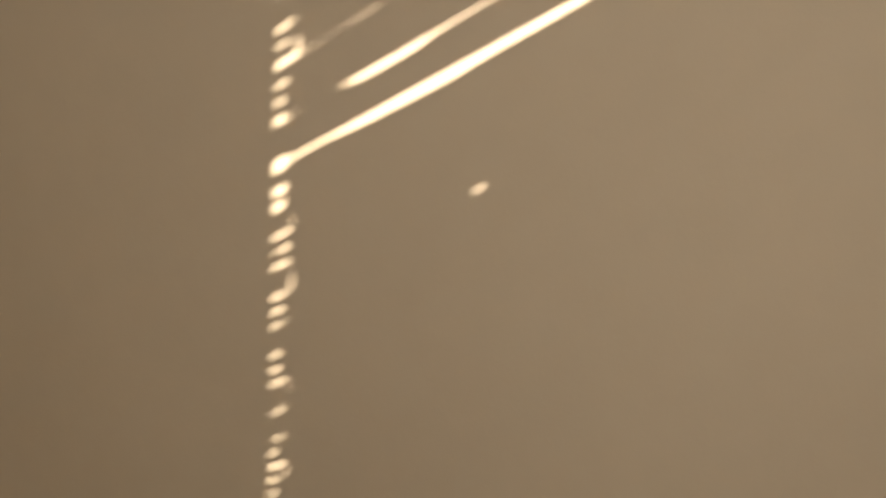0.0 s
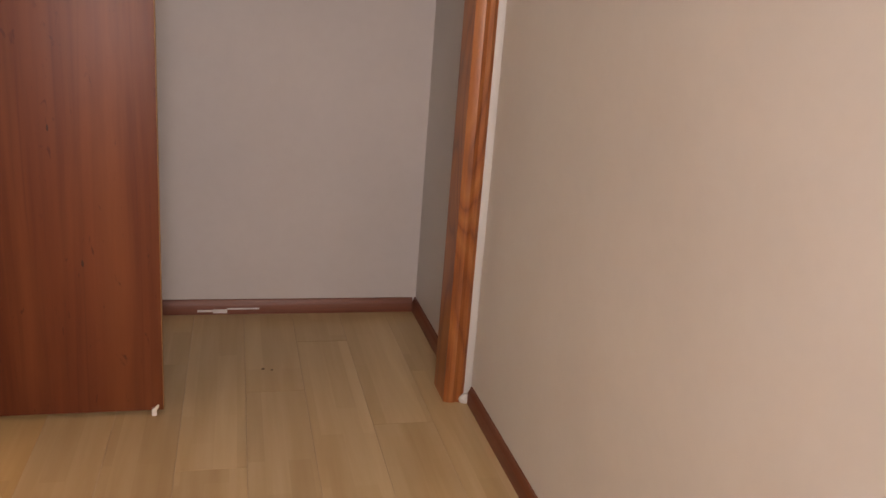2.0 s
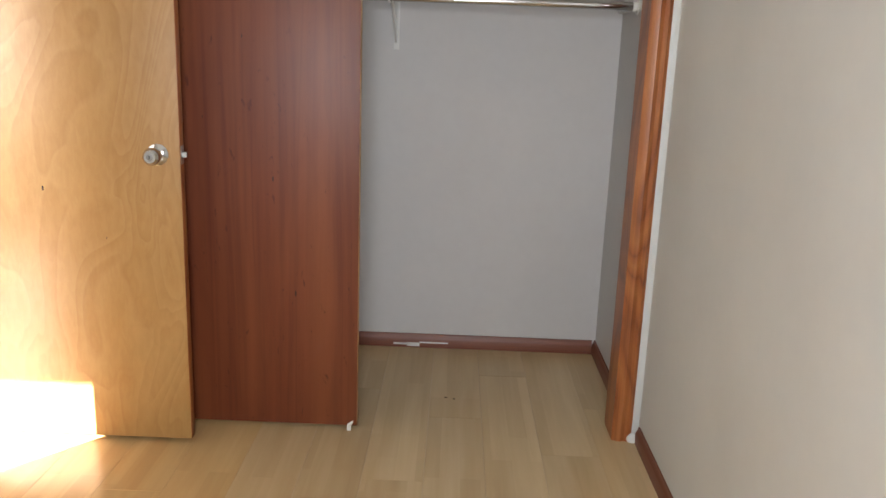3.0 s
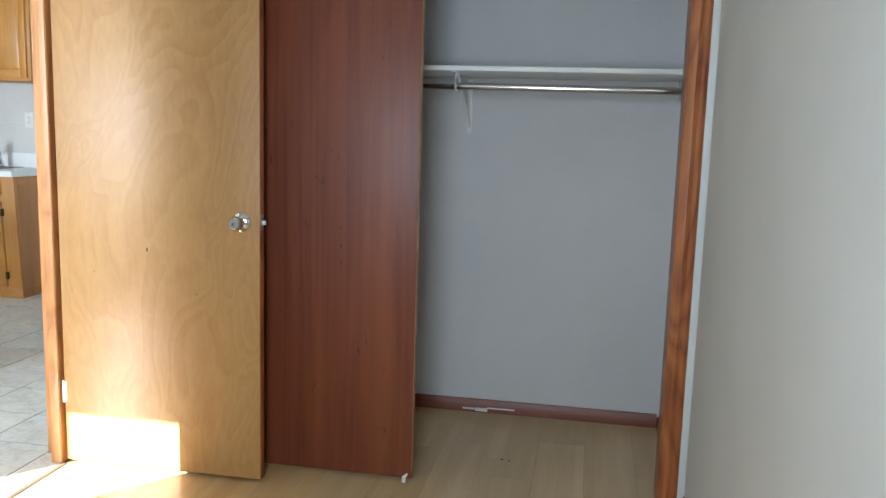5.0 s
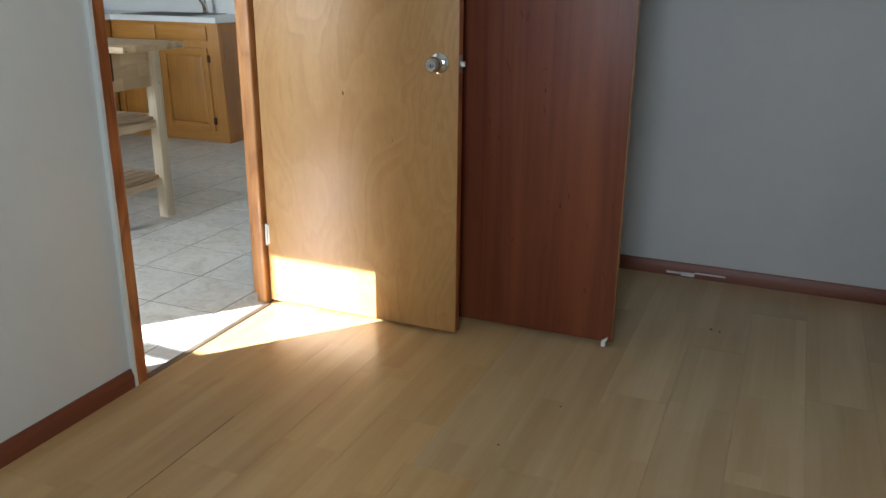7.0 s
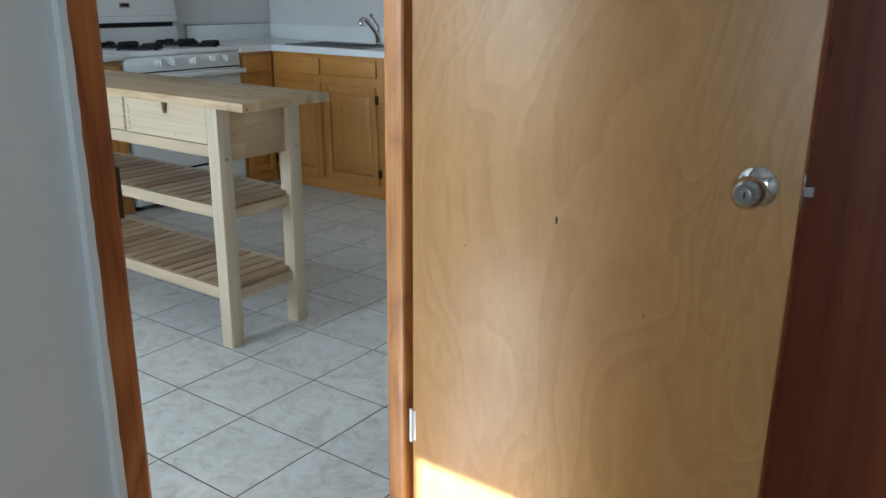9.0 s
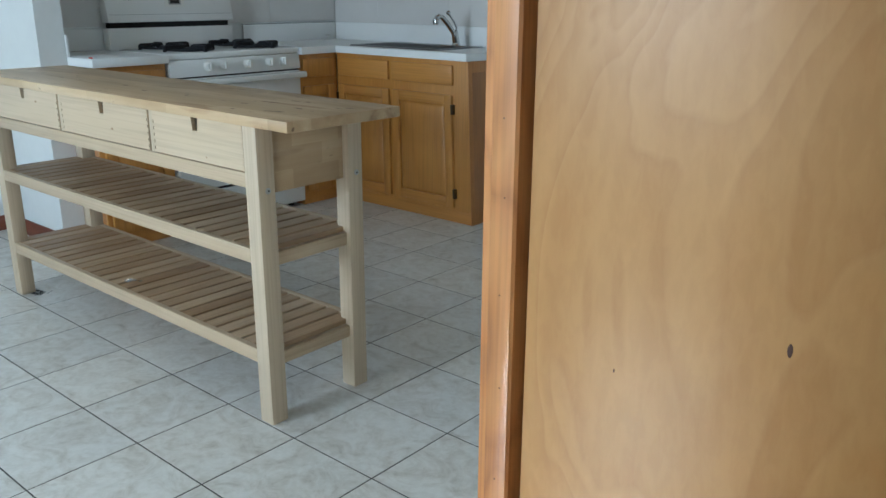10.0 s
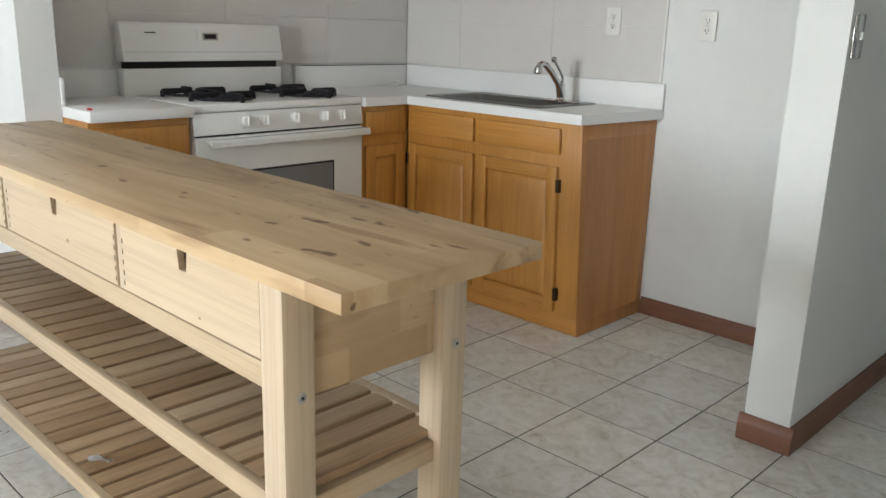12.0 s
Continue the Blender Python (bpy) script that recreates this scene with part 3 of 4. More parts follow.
# ---------------------------------------------------------------- bedroom: door, closet panel, rod and shelf
door = thing("door_1", (0.003, 0.0, 0.0), "open blonde birch veneer flush door beside the closet", "door", kind="structure")
leaf = part("leaf", rounded(0.003, 0.772, -0.015, 0.02, 0.014, 2.03, 0.0015), M_DOOR, door)
part("edge_band", rounded(0.7722, 0.7735, -0.0145, 0.0195, 0.016, 2.03, 0.0005), M_TRIM, door, "darker raw door edge")
for side, y in ((-1, -0.015), (1, 0.02)):
    kn = part("knob", lathe([(0.0, 0.033), (0.004, 0.033), (0.008, 0.028), (0.012, 0.017), (0.022, 0.012), (0.03, 0.013), (0.036, 0.021), (0.044, 0.0255), (0.055, 0.0265), (0.063, 0.024), (0.068, 0.019), (0.07, 0.017)], (0.706, y, 0.945), (0, side, 0)), M_CHROME, door, "brushed chrome round door knob")
    if side < 0:
        part("keyhole", lathe([(0.0701, 0.0105), (0.0715, 0.010), (0.072, 0.008)], (0.706, y, 0.945), (0, side, 0), 16), M_STEEL, kn)
        part("key_slot", rounded(0.7048, 0.7072, y - 0.0728, y - 0.0722, 0.940, 0.950, 0), M_DARK, kn)
part("latch_plate", rounded(0.7735, 0.7748, -0.010, 0.014, 0.917, 0.973, 0.0004), M_STEEL, door, "steel latch plate")
part("latch_bolt", extrude([(0.7748, -0.005), (0.787, 0.001), (0.787, 0.008), (0.7748, 0.010)], "z", 0.937, 0.953), M_STEEL, door, "steel latch bolt")
for z in (0.24, 1.75):
    hg = part("hinge", rounded(0.0035, 0.012, -0.0165, -0.0152, z, z + 0.075, 0.0004), M_WHITE, door, "white painted hinge")
    part("hinge_pin", rod(bmesh.new(), (0.001, -0.018, z - 0.004), (0.001, -0.018, z + 0.079), 0.0045, seg=12), M_WHITE, hg)
# knots in the veneer
bm = bmesh.new()
for x, z, r in ((0.348, 0.829, 0.006), (0.535, 0.68, 0.0025), (0.14, 0.74, 0.002)):
    bmesh.ops.create_icosphere(bm, subdivisions=2, radius=1, matrix=Matrix.Translation((x, -0.0148, z)) @ Matrix.Diagonal((r * 0.55, 0.0007, r * 1.5, 1)))
part("knot", bm, M_KNOT, door, "small dark knots")

slide = thing("closet_door", (0.9, 0.14, 0.0), "red-brown flush sliding closet door, half open", "closet door")
part("leaf", rounded(0.48, 1.296, 0.128, 0.160, 0.014, 2.04, 0.0015), M_RED, slide)
part("edge_band", rounded(1.2962, 1.2976, 0.1285, 0.1595, 0.016, 2.04, 0.0004), M_DOOR, slide, "pale raw wood edge")
part("floor_guide", extrude([(1.264, 0.0), (1.278, 0.0), (1.278, 0.018), (1.286, 0.03), (1.282, 0.034), (1.270, 0.024), (1.264, 0.022)], "y", 0.116, 0.127, 0.001), M_PLASTIC, slide, "white plastic floor guide")
bm = bmesh.new()
for x, z, r in ((1.02, 0.86, 0.006), (1.09, 0.48, 0.007), (0.86, 1.42, 0.004), (0.93, 1.30, 0.004), (1.16, 1.52, 0.005), (0.80, 1.05, 0.003)):
    bmesh.ops.create_icosphere(bm, subdivisions=2, radius=1, matrix=Matrix.Translation((x, 0.1282, z)) @ Matrix.Diagonal((r * 0.5, 0.0007, r * 1.6, 1)))
part("knot", bm, M_KNOT, slide, "small dark knots")

shelf = thing("closet_shelf", (1.4, 0.7, 1.49), "white painted closet shelf on brackets", "shelf")
part("board", rounded(0.002, 2.243, 0.50, CY - 0.001, 1.508, 1.527, 0.002), M_WHITE, shelf)
part("cleat", rounded(2.225, 2.2435, 0.51, CY - 0.002, 1.44, 1.5075, 0.002), M_WHITE, shelf)
for x in (1.345, 0.35):
    br = part("bracket", rounded(x - 0.011, x + 0.011, 0.52, CY - 0.003, 1.503, 1.5075, 0.0008), M_WHITE, shelf, "white steel shelf bracket")
    part("bracket_upright", rounded(x - 0.011, x + 0.011, CY - 0.006, CY - 0.0012, 1.27, 1.503, 0.0008), M_WHITE, br)
    part("bracket_brace", tube([(x, 0.60, 1.502), (x, 0.66, 1.47), (x, 0.90, 1.34), (x, CY - 0.005, 1.30)], 0.006, 8), M_WHITE, br)
    part("rod_hook", tube([(x, 0.57, 1.502), (x, 0.545, 1.48), (x, 0.545, 1.455), (x, 0.56, 1.437), (x, 0.585, 1.437)], 0.004, 8), M_WHITE, br)
rail = thing("closet_rod", (1.4, 0.57, 1.44), "chrome closet hanging rod under the shelf", "closet rod")
part("pole", rod(bmesh.new(), (0.004, 0.57, 1.458), (2.2235, 0.57, 1.45), 0.0145, seg=24), M_CHROME, rail)
part("end_socket", lathe([(0, 0.027), (0.005, 0.027), (0.007, 0.02), (0.02, 0.0185)], (2.2245, 0.57, 1.45), (-1, 0, 0)), M_PLASTIC, rail, "white plastic rod socket")

# ---------------------------------------------------------------- kitchen: long console table
TX0, TX1, TY0, TY1, TZ = -2.955, -1.005, 0.402, 0.806, 0.893
table = thing("kitchen_table", (-1.98, 0.6, 0.0), "long unfinished birch console table with drawers and slatted shelves", "table")


def block_mat(name, order, length, row, start):
    """Birch staves glued end to end: order says which axes run along and across the staves."""
    a = Mat(name, (0.5, 0.37, 0.21), 0.42)
    tc, sep, com = a.n.new("ShaderNodeTexCoord"), a.n.new("ShaderNodeSeparateXYZ"), a.n.new("ShaderNodeCombineXYZ")
    a.l.new(tc.outputs["Object"], sep.inputs[0])
    for k, ax in enumerate(order):
        a.l.new(sep.outputs["xyz".index(ax)], com.inputs[k])
    off = a.n.new("ShaderNodeVectorMath")
    off.inputs[1].default_value = start
    a.l.new(com.outputs[0], off.inputs[0])
    v = off.outputs[0]

    def scaled(sc):
        mp = a.n.new("ShaderNodeMapping")
        mp.inputs["Scale"].default_value = sc
        a.l.new(v, mp.inputs["Vector"])
        return mp.outputs[0]
    bt = a.n.new("ShaderNodeTexBrick")
    for kk, vv in (("Scale", 1.0), ("Mortar Size", 0.0), ("Brick Width", length), ("Row Height", row)):
        bt.inputs[kk].default_value = vv
    bt.offset = 0.37
    bt.inputs["Color1"].default_value = (0.74, 0.69, 0.62, 1)
    bt.inputs["Color2"].default_value = (1.0, 1.0, 1.0, 1)
    a.l.new(v, bt.inputs["Vector"])
    c = a.ramp(a.noise(scaled((0.08, 1, 1)), 22, 5, 0.55, 0.4), [(0.28, (0.43, 0.30, 0.16)), (0.5, (0.505, 0.37, 0.212)), (0.72, (0.56, 0.43, 0.27))])
    blot = a.noise(scaled((0.16, 1, 1)), 11.0, 3, 0.55, 0.8)
    c = a.mix(a.ramp(blot, [(0.565, (0, 0, 0)), (0.67, (0.62, 0.62, 0.62))]), c, (0.26, 0.145, 0.066))
    kn = a.noise(scaled((0.4, 1, 1)), 26.0, 2, 0.5, 0.3)
    c = a.mix(a.ramp(kn, [(0.66, (0, 0, 0)), (0.71, (0.85, 0.85, 0.85))]), c, (0.12, 0.06, 0.026))
    a.color(a.mix(0.8, c, bt.outputs[0], "MULTIPLY")).roughness(blot, 0.34, 0.5)
    return a.m


M_BLOCK = block_mat("birch_block_top", "xyz", 0.46, 0.058, (0.31, 0.12, 0.0))
M_BLOCKY = block_mat("birch_block_end", "yzx", 0.17, 0.062, (0.05, 0.012, 0.0))
part("tabletop", rounded(TX0, TX1, TY0, TY1, TZ - 0.029, TZ, 0.0025), M_BLOCK, table)
ZT = TZ - 0.0295
LEG = 0.056
LX = (-2.832, -1.205)
LY = (0.413, 0.737)
for x in LX:
    for y in LY:
        lg = part("leg", rounded(x, x + LEG, y, y + LEG, 0.0, ZT, 0.003), M_PINEZ, table)
        if x > -2:
            bo = part("bolt", lathe([(0, 0.0085), (0.0015, 0.0085), (0.003, 0.006)], (x + LEG, y + 0.031, 0.69), (1, 0, 0), 16), M_STEEL, lg, "round steel bolt head")
            part("bolt_socket", lathe([(0.0031, 0.003), (0.0033, 0.003)], (x + LEG, y + 0.031, 0.69), (1, 0, 0), 6), M_DARK, bo)
AX0, AX1 = LX[0] + LEG + 0.0005, LX[1] - 0.0005
part("front_rail", rounded(AX0, AX1, 0.417, 0.439, 0.694, 0.735, 0.002), M_PINE, table)
part("back_apron", rounded(AX0, AX1, 0.768, 0.788, 0.68, ZT, 0.002), M_PINE, table)
for x in (LX[0] + 0.018, LX[1] + 0.012):
    part("end_apron", rounded(x, x + 0.022, LY[0] + LEG + 0.0005, LY[1] - 0.0005, 0.675, ZT, 0.002), M_BLOCKY, table)
divs = (AX0, -2.232, -1.658, AX1)
for d in divs[1:3]:
    part("divider", rounded(d - 0.011, d + 0.011, 0.419, 0.76, 0.7355, ZT, 0.0015), M_PINEZ, table)
for a, b in zip(divs, divs[1:]):
    lo = a + (0.0135 if a != AX0 else 0.003)
    hi = b - (0.0135 if b != AX1 else 0.003)
    mid, w = (lo + hi) / 2, 0.017
    o = [(lo, 0.739), (hi, 0.739), (hi, ZT - 0.002), (mid + w, ZT - 0.002), (mid + w * 0.65, ZT - 0.04), (mid - w * 0.65, ZT - 0.04), (mid - w, ZT - 0.002), (lo, ZT - 0.002)]
    dr = part("drawer_front", extrude(o, "y", 0.416, 0.434), M_PINE, table)
    for e, used in ((lo, a != AX0), (hi, b != AX1)):
        if used:
            bm = bmesh.new()
            for kz in range(5):
                zc = 0.752 + 0.0195 * kz
                box(bm, e + (0.002 if e == lo else -0.005), e + (0.005 if e == lo else -0.002), 0.4155, 0.4162, zc - 0.0045, zc + 0.0045)
            part("joint_marks", bm, M_BRASS, dr, "row of dark box-joint ends")
    bm = bmesh.new()
    for _ in range(1):
        kx, kz, kr = random.uniform(lo + 0.05, hi - 0.05), random.uniform(0.75, 0.83), random.uniform(0.002, 0.004)
        bmesh.ops.create_icosphere(bm, subdivisions=2, radius=1, matrix=Matrix.Translation((kx, 0.4159, kz)) @ Matrix.Diagonal((kr * 2.0, 0.0006, kr, 1)))
    part("knot", bm, M_PALEKNOT, dr, "small brown knot")
    # drawer body coloured near black, standing in for shade behind the front
    part("drawer_box", rounded(lo + 0.004, hi - 0.004, 0.455, 0.752, 0.742, ZT - 0.006, 0.001), M_DARK, dr)
    part("pull_lip", extrude([(mid - w * 0.6, ZT - 0.0395), (mid + w * 0.6, ZT - 0.0395), (mid + w * 0.95, ZT - 0.003), (mid - w * 0.95, ZT - 0.003)], "y", 0.428, 0.433), M_BRASS, dr)
slat_len = (0.4345, 0.7695)
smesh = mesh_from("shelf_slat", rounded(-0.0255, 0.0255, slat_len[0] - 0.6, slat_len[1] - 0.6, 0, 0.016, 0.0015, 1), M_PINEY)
for zt in (0.525, 0.226):
    part("shelf_rail", rounded(AX0, AX1, 0.414, 0.434, zt - 0.042, zt, 0.002), M_PINE, table)
    part("shelf_rail", rounded(AX0, AX1, 0.770, 0.792, zt - 0.042, zt, 0.002), M_PINE, table)
    for x in (LX[0] + 0.02, LX[1] + 0.03):
        part("shelf_end_rail", rounded(x - 0.011, x + 0.011, LY[0] + LEG + 0.0005, LY[1] - 0.0005, zt - 0.055, zt - 0.017, 0.002), M_PINEYB, table)
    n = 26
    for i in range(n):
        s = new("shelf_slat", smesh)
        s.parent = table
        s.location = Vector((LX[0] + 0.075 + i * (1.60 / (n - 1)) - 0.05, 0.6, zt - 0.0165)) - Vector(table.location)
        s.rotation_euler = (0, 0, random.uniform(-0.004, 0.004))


# ---------------------------------------------------------------- kitchen: base cabinets, counter, sink
def raised_door(bm_unused, u0, u1, z0, z1, face, axis):
    """Outline boxes of a frame-and-panel door: returns stiles and rails, and the panel; axis x or y is the way it runs."""
    f = 0.052
    d0, d1 = 0.0, 0.018

    def blk(a0, a1, h0, h1, t0, t1, r=0.003):
        if axis == "x":
            return rounded(a0, a1, face - t1, face - t0, h0, h1, r)
        return rounded(face + t0, face + t1, a0, a1, h0, h1, r)
    out = [("stile", blk(u0, u0 + f, z0, z1, d0, d1)), ("stile", blk(u1 - f, u1, z0, z1, d0, d1)),
           ("door_rail", blk(u0 + f, u1 - f, z0, z0 + f, d0, d1 - 0.0006)), ("door_rail", blk(u0 + f, u1 - f, z1 - f, z1, d0, d1 - 0.0006))]
    g = 0.02
    bm = bmesh.new()
    a = [(u0 + f, z0 + f), (u1 - f, z0 + f), (u1 - f, z1 - f), (u0 + f, z1 - f)]
    b = [(u0 + f + g, z0 + f + g), (u1 - f - g, z0 + f + g), (u1 - f - g, z1 - f - g), (u0 + f + g, z1 - f - g)]

    def v(p, t):
        return bm.verts.new((p[0], face - t, p[1]) if axis == "x" else (face + t, p[0], p[1]))
    low, high, back = [v(p, 0.004) for p in a], [v(p, 0.0165) for p in b], [v(p, 0.001) for p in a]
    for k in range(4):
        bm.faces.new((low[k], low[(k + 1) % 4], high[(k + 1) % 4], high[k]))
        bm.faces.new((back[k], low[k], low[(k + 1) % 4], back[(k + 1) % 4]))
    bm.faces.new(high)
    bm.faces.new(back)
    out.append(("door_panel", bm))
    return out


def base_cabinet(label, u0, u1, face, back, axis, doors, drawers, hinges=(), side=None):
    """Carcass with a face frame, drawer fronts and doors. doors/drawers: lists of (lo, hi, z0, z1)."""
    mid = (u0 + u1) / 2
    base = (mid, face, 0) if axis == "x" else (face, mid, 0)
    cab = thing("base_cabinet", base, label, "cabinet", "kitchen base cabinets")

    def blk(a0, a1, t0, t1, z0, z1, r=0.0015):
        if axis == "x":
            return rounded(a0, a1, face + t0, face + t1, z0, z1, r)
        return rounded(face - t1, face - t0, a0, a1, z0, z1, r)
    depth = abs(back - face) - 0.002
    part("body", blk(u0 + 0.002, u1 - 0.003, 0.0195, depth, 0.0, 0.862), M_OAKSIDE, cab)
    part("face_frame", blk(u0 + 0.001, u1 - 0.002, 0.0, 0.019, 0.068, 0.862), M_OAK, cab)
    part("toe_board", blk(u0 + 0.001, u1 - 0.002, 0.004, 0.019, 0.0, 0.0675), M_OAKX, cab)
    if side:
        part("side_panel", rounded(u1 - 0.0028, u1, face + 0.0, back - 0.003, 0.0, 0.862, 0.0008), M_OAKSIDE, cab)
    for lo, hi, z0, z1 in drawers:
        dr = part("drawer_front", rounded(lo, hi, face - 0.018, face - 0.0004, z0, z1, 0.006) if axis == "x" else rounded(face + 0.0004, face + 0.018, lo, hi, z0, z1, 0.006), M_OAKX if axis == "x" else M_OAK, cab)
    for (lo, hi, z0, z1), hs in zip(doors, hinges or [None] * len(doors)):
        pieces = raised_door(None, lo, hi, z0, z1, face, axis)
        dpart = part("door", pieces[-1][1], M_OAK, cab)
        for nm, pb in pieces[:-1]:
            part(nm, pb, M_OAKX if nm == "door_rail" and axis == "x" else M_OAK, dpart)
        if hs is not None:
            for z in (z0 + 0.05, z1 - 0.1):
                part("hinge", rounded(hs - 0.005, hs + 0.011, face - 0.0215, face - 0.0005, z, z + 0.052, 0.002), M_BRASS, dpart, "dark brass hinge")
    return cab


CFY = 2.455
sink_base = base_cabinet("honey oak sink base cabinet with two raised-panel doors", -3.068, -2.045, CFY, KY, "x",
             [(-3.045, -2.625, 0.085, 0.685), (-2.595, -2.155, 0.085, 0.685)],
             [(-3.045, -2.625, 0.735, 0.838), (-2.595, -2.145, 0.735, 0.838)], hinges=(-3.045 - 0.005, -2.152), side=True)
# the old carcass has racked: its free front corner leans towards the range
for ob in [sink_base] + list(sink_base.children_recursive):
    if ob.type == "MESH":
        for v in ob.data.vertices:
            p = v.co + ORIGIN[ob.name]
            v.co.x -= 0.042 * (p.z / 0.862) * max(0.0, min(1.0, (p.x + 3.068) / 1.02)) * max(0.0, min(1.0, (KY - p.y) / 0.485))
corner_base = base_cabinet("narrow honey oak corner cabinet beside the range", 2.172, CFY - 0.019, -3.07, KX, "y",
             [(2.19, 2.425, 0.085, 0.685)], [(2.19, 2.425, 0.735, 0.838)])
part("corner_stile", rounded(-3.092, -3.0695, CFY - 0.0185, CFY - 0.0005, 0.0, 0.862, 0.001), M_OAK, corner_base)
base_cabinet("honey oak base cabinet between pillar and range", 0.962, 1.342, -3.07, KX, "y",
             [(0.985, 1.325, 0.085, 0.685)], [(0.985, 1.325, 0.735, 0.838)])


def l_counter():
    """L-shaped worktop with a cut-out for the sink."""
    top = thing("countertop", (-2.5, 2.7, 0.865), "white laminate countertop with a low backsplash", "countertop")
    z0, z1, e = 0.8635, 0.902, CFY - 0.032
    for b in (rounded(-3.04, -2.985, e, KY - 0.001, z0, z1, 0), extrude([(-2.335, e), (-2.072, e), (-2.018, KY - 0.001), (-2.335, KY - 0.001)], "z", z0, z1), rounded(-2.985, -2.335, e, 2.50, z0, z1, 0), rounded(-2.985, -2.335, 2.885, KY - 0.001, z0, z1, 0)):
        part("slab", b, M_COUNTER, top)
    part("slab", rounded(KX + 0.001, -3.0402, 2.172, KY - 0.001, z0, z1, 0), M_COUNTER, top)
    part("backsplash", rounded(KX + 0.02, -2.018, KY - 0.019, KY - 0.0065, z1 + 0.0002, 1.008, 0.002), M_COUNTER, top)
    part("backsplash", rounded(KX + 0.0065, KX + 0.019, 2.19, KY - 0.02, z1 + 0.0002, 1.008, 0.002), M_COUNTER, top)
    part("metal_edge", rounded(KX + 0.0055, KX + 0.0185, 2.19, KY - 0.02, 1.0083, 1.0105, 0), M_DARK, top, "thin dark seam")
    return top


l_counter()
side_top = thing("countertop", (-3.3, 1.16, 0.865), "short white laminate countertop between pillar and range", "countertop")
part("slab", rounded(KX + 0.001, -3.04, 0.962, 1.345, 0.8635, 0.902, 0.002), M_COUNTER, side_top)
part("backsplash", rounded(KX + 0.0065, KX + 0.019, 0.975, 1.32, 0.9022, 1.008, 0.002), M_COUNTER, side_top)
part("side_splash", rounded(KX + 0.02, -3.262, 0.9605, 0.973, 0.9022, 1.0, 0.002), M_COUNTER, side_top)
# a scrap of clear film left on the table's lower shelf, and a tuft of dust by its far leg
film = Mat("clear_plastic_film", (0.85, 0.85, 0.83), 0.15)
film.b.inputs["Transmission Weight"].default_value = 0.7
scrap = thing("plastic_scrap", (-1.975, 0.47, 0.2265), "crumpled scrap of clear plastic on the slatted shelf", "wrapper")
bm = bmesh.new()
bmesh.ops.create_grid(bm, x_segments=10, y_segments=6, size=1, matrix=Matrix.Translation((-1.975, 0.475, 0.236)) @ Matrix.Rotation(0.5, 4, "Z") @ Matrix.Diagonal((0.03, 0.009, 1, 1)))
for v in bm.verts:
    v.co += Vector((0.005, 0.005, 0.008)) * noise.noise(v.co * 70)
    v.co.z = max(v.co.z, 0.2268)
bmesh.ops.solidify(bm, geom=list(bm.faces), thickness=0.0008)
part("film", bm, film.m, scrap)
tuft = thing("dust_clump", (-2.75, 0.47, 0.0), "small dark clump of dust beside the table leg", "dust")
bm = bmesh.new()
for _ in range(26):
    p = Vector((-2.75 + random.gauss(0, 0.018), 0.47 + random.gauss(0, 0.012), 0.0005))
    q = p + Vector((random.uniform(-0.02, 0.02), random.uniform(-0.02, 0.02), random.uniform(0.002, 0.012)))
    rod(bm, p, q, 0.0011, seg=5)
part("fibres", bm, M_DARK, tuft)
pk = thing("red_packet", (-3.096, 0.986, 0.902), "small crumpled red wrapper on the counter", "wrapper")
bm = rounded(-3.105, -3.088, 0.979, 0.993, 0.9025, 0.909, 0.002)
for v in bm.verts:
    v.co += 0.002 * noise.noise_vector(v.co * 60)
    v.co.z = max(v.co.z, 0.9025)
part("foil", bm, Mat("red_foil", (0.45, 0.03, 0.02), 0.4).m, pk)

sink = thing("kitchen_sink", (-2.66, 2.69, 0.9), "stainless steel drop-in kitchen sink", "sink")
bm = bmesh.new()


def ring(x0, x1, y0, y1, z, r, n=5):
    pts = []
    for cx, cy, a0 in ((x1 - r, y1 - r, 0), (x0 + r, y1 - r, 90), (x0 + r, y0 + r, 180), (x1 - r, y0 + r, 270)):
        for k in range(n):
            a = radians(a0 + 90 * k / (n - 1))
            pts.append(bm.verts.new((cx + r * math.cos(a), cy + r * math.sin(a), z)))
    return pts


loops = [ring(-3.0, -2.32, 2.485, 2.9, 0.9022, 0.02), ring(-2.995, -2.325, 2.49, 2.895, 0.907, 0.02), ring(-2.945, -2.375, 2.525, 2.80, 0.907, 0.05),
         ring(-2.94, -2.38, 2.53, 2.795, 0.90, 0.05), ring(-2.92, -2.40, 2.55, 2.775, 0.77, 0.05), ring(-2.87, -2.45, 2.60, 2.73, 0.755, 0.04)]
for p, q in zip(loops, loops[1:]):
    for k in range(len(p)):
        bm.faces.new((p[k], p[(k + 1) % len(p)], q[(k + 1) % len(q)], q[k]))
bm.faces.new(loops[-1])
part("basin", bm, M_BASIN, sink)
part("drain", lathe([(0, 0.042), (0.003, 0.042), (0.004, 0.03)], (-2.66, 2.665, 0.7555), (0, 0, 1)), M_CHROME, sink)

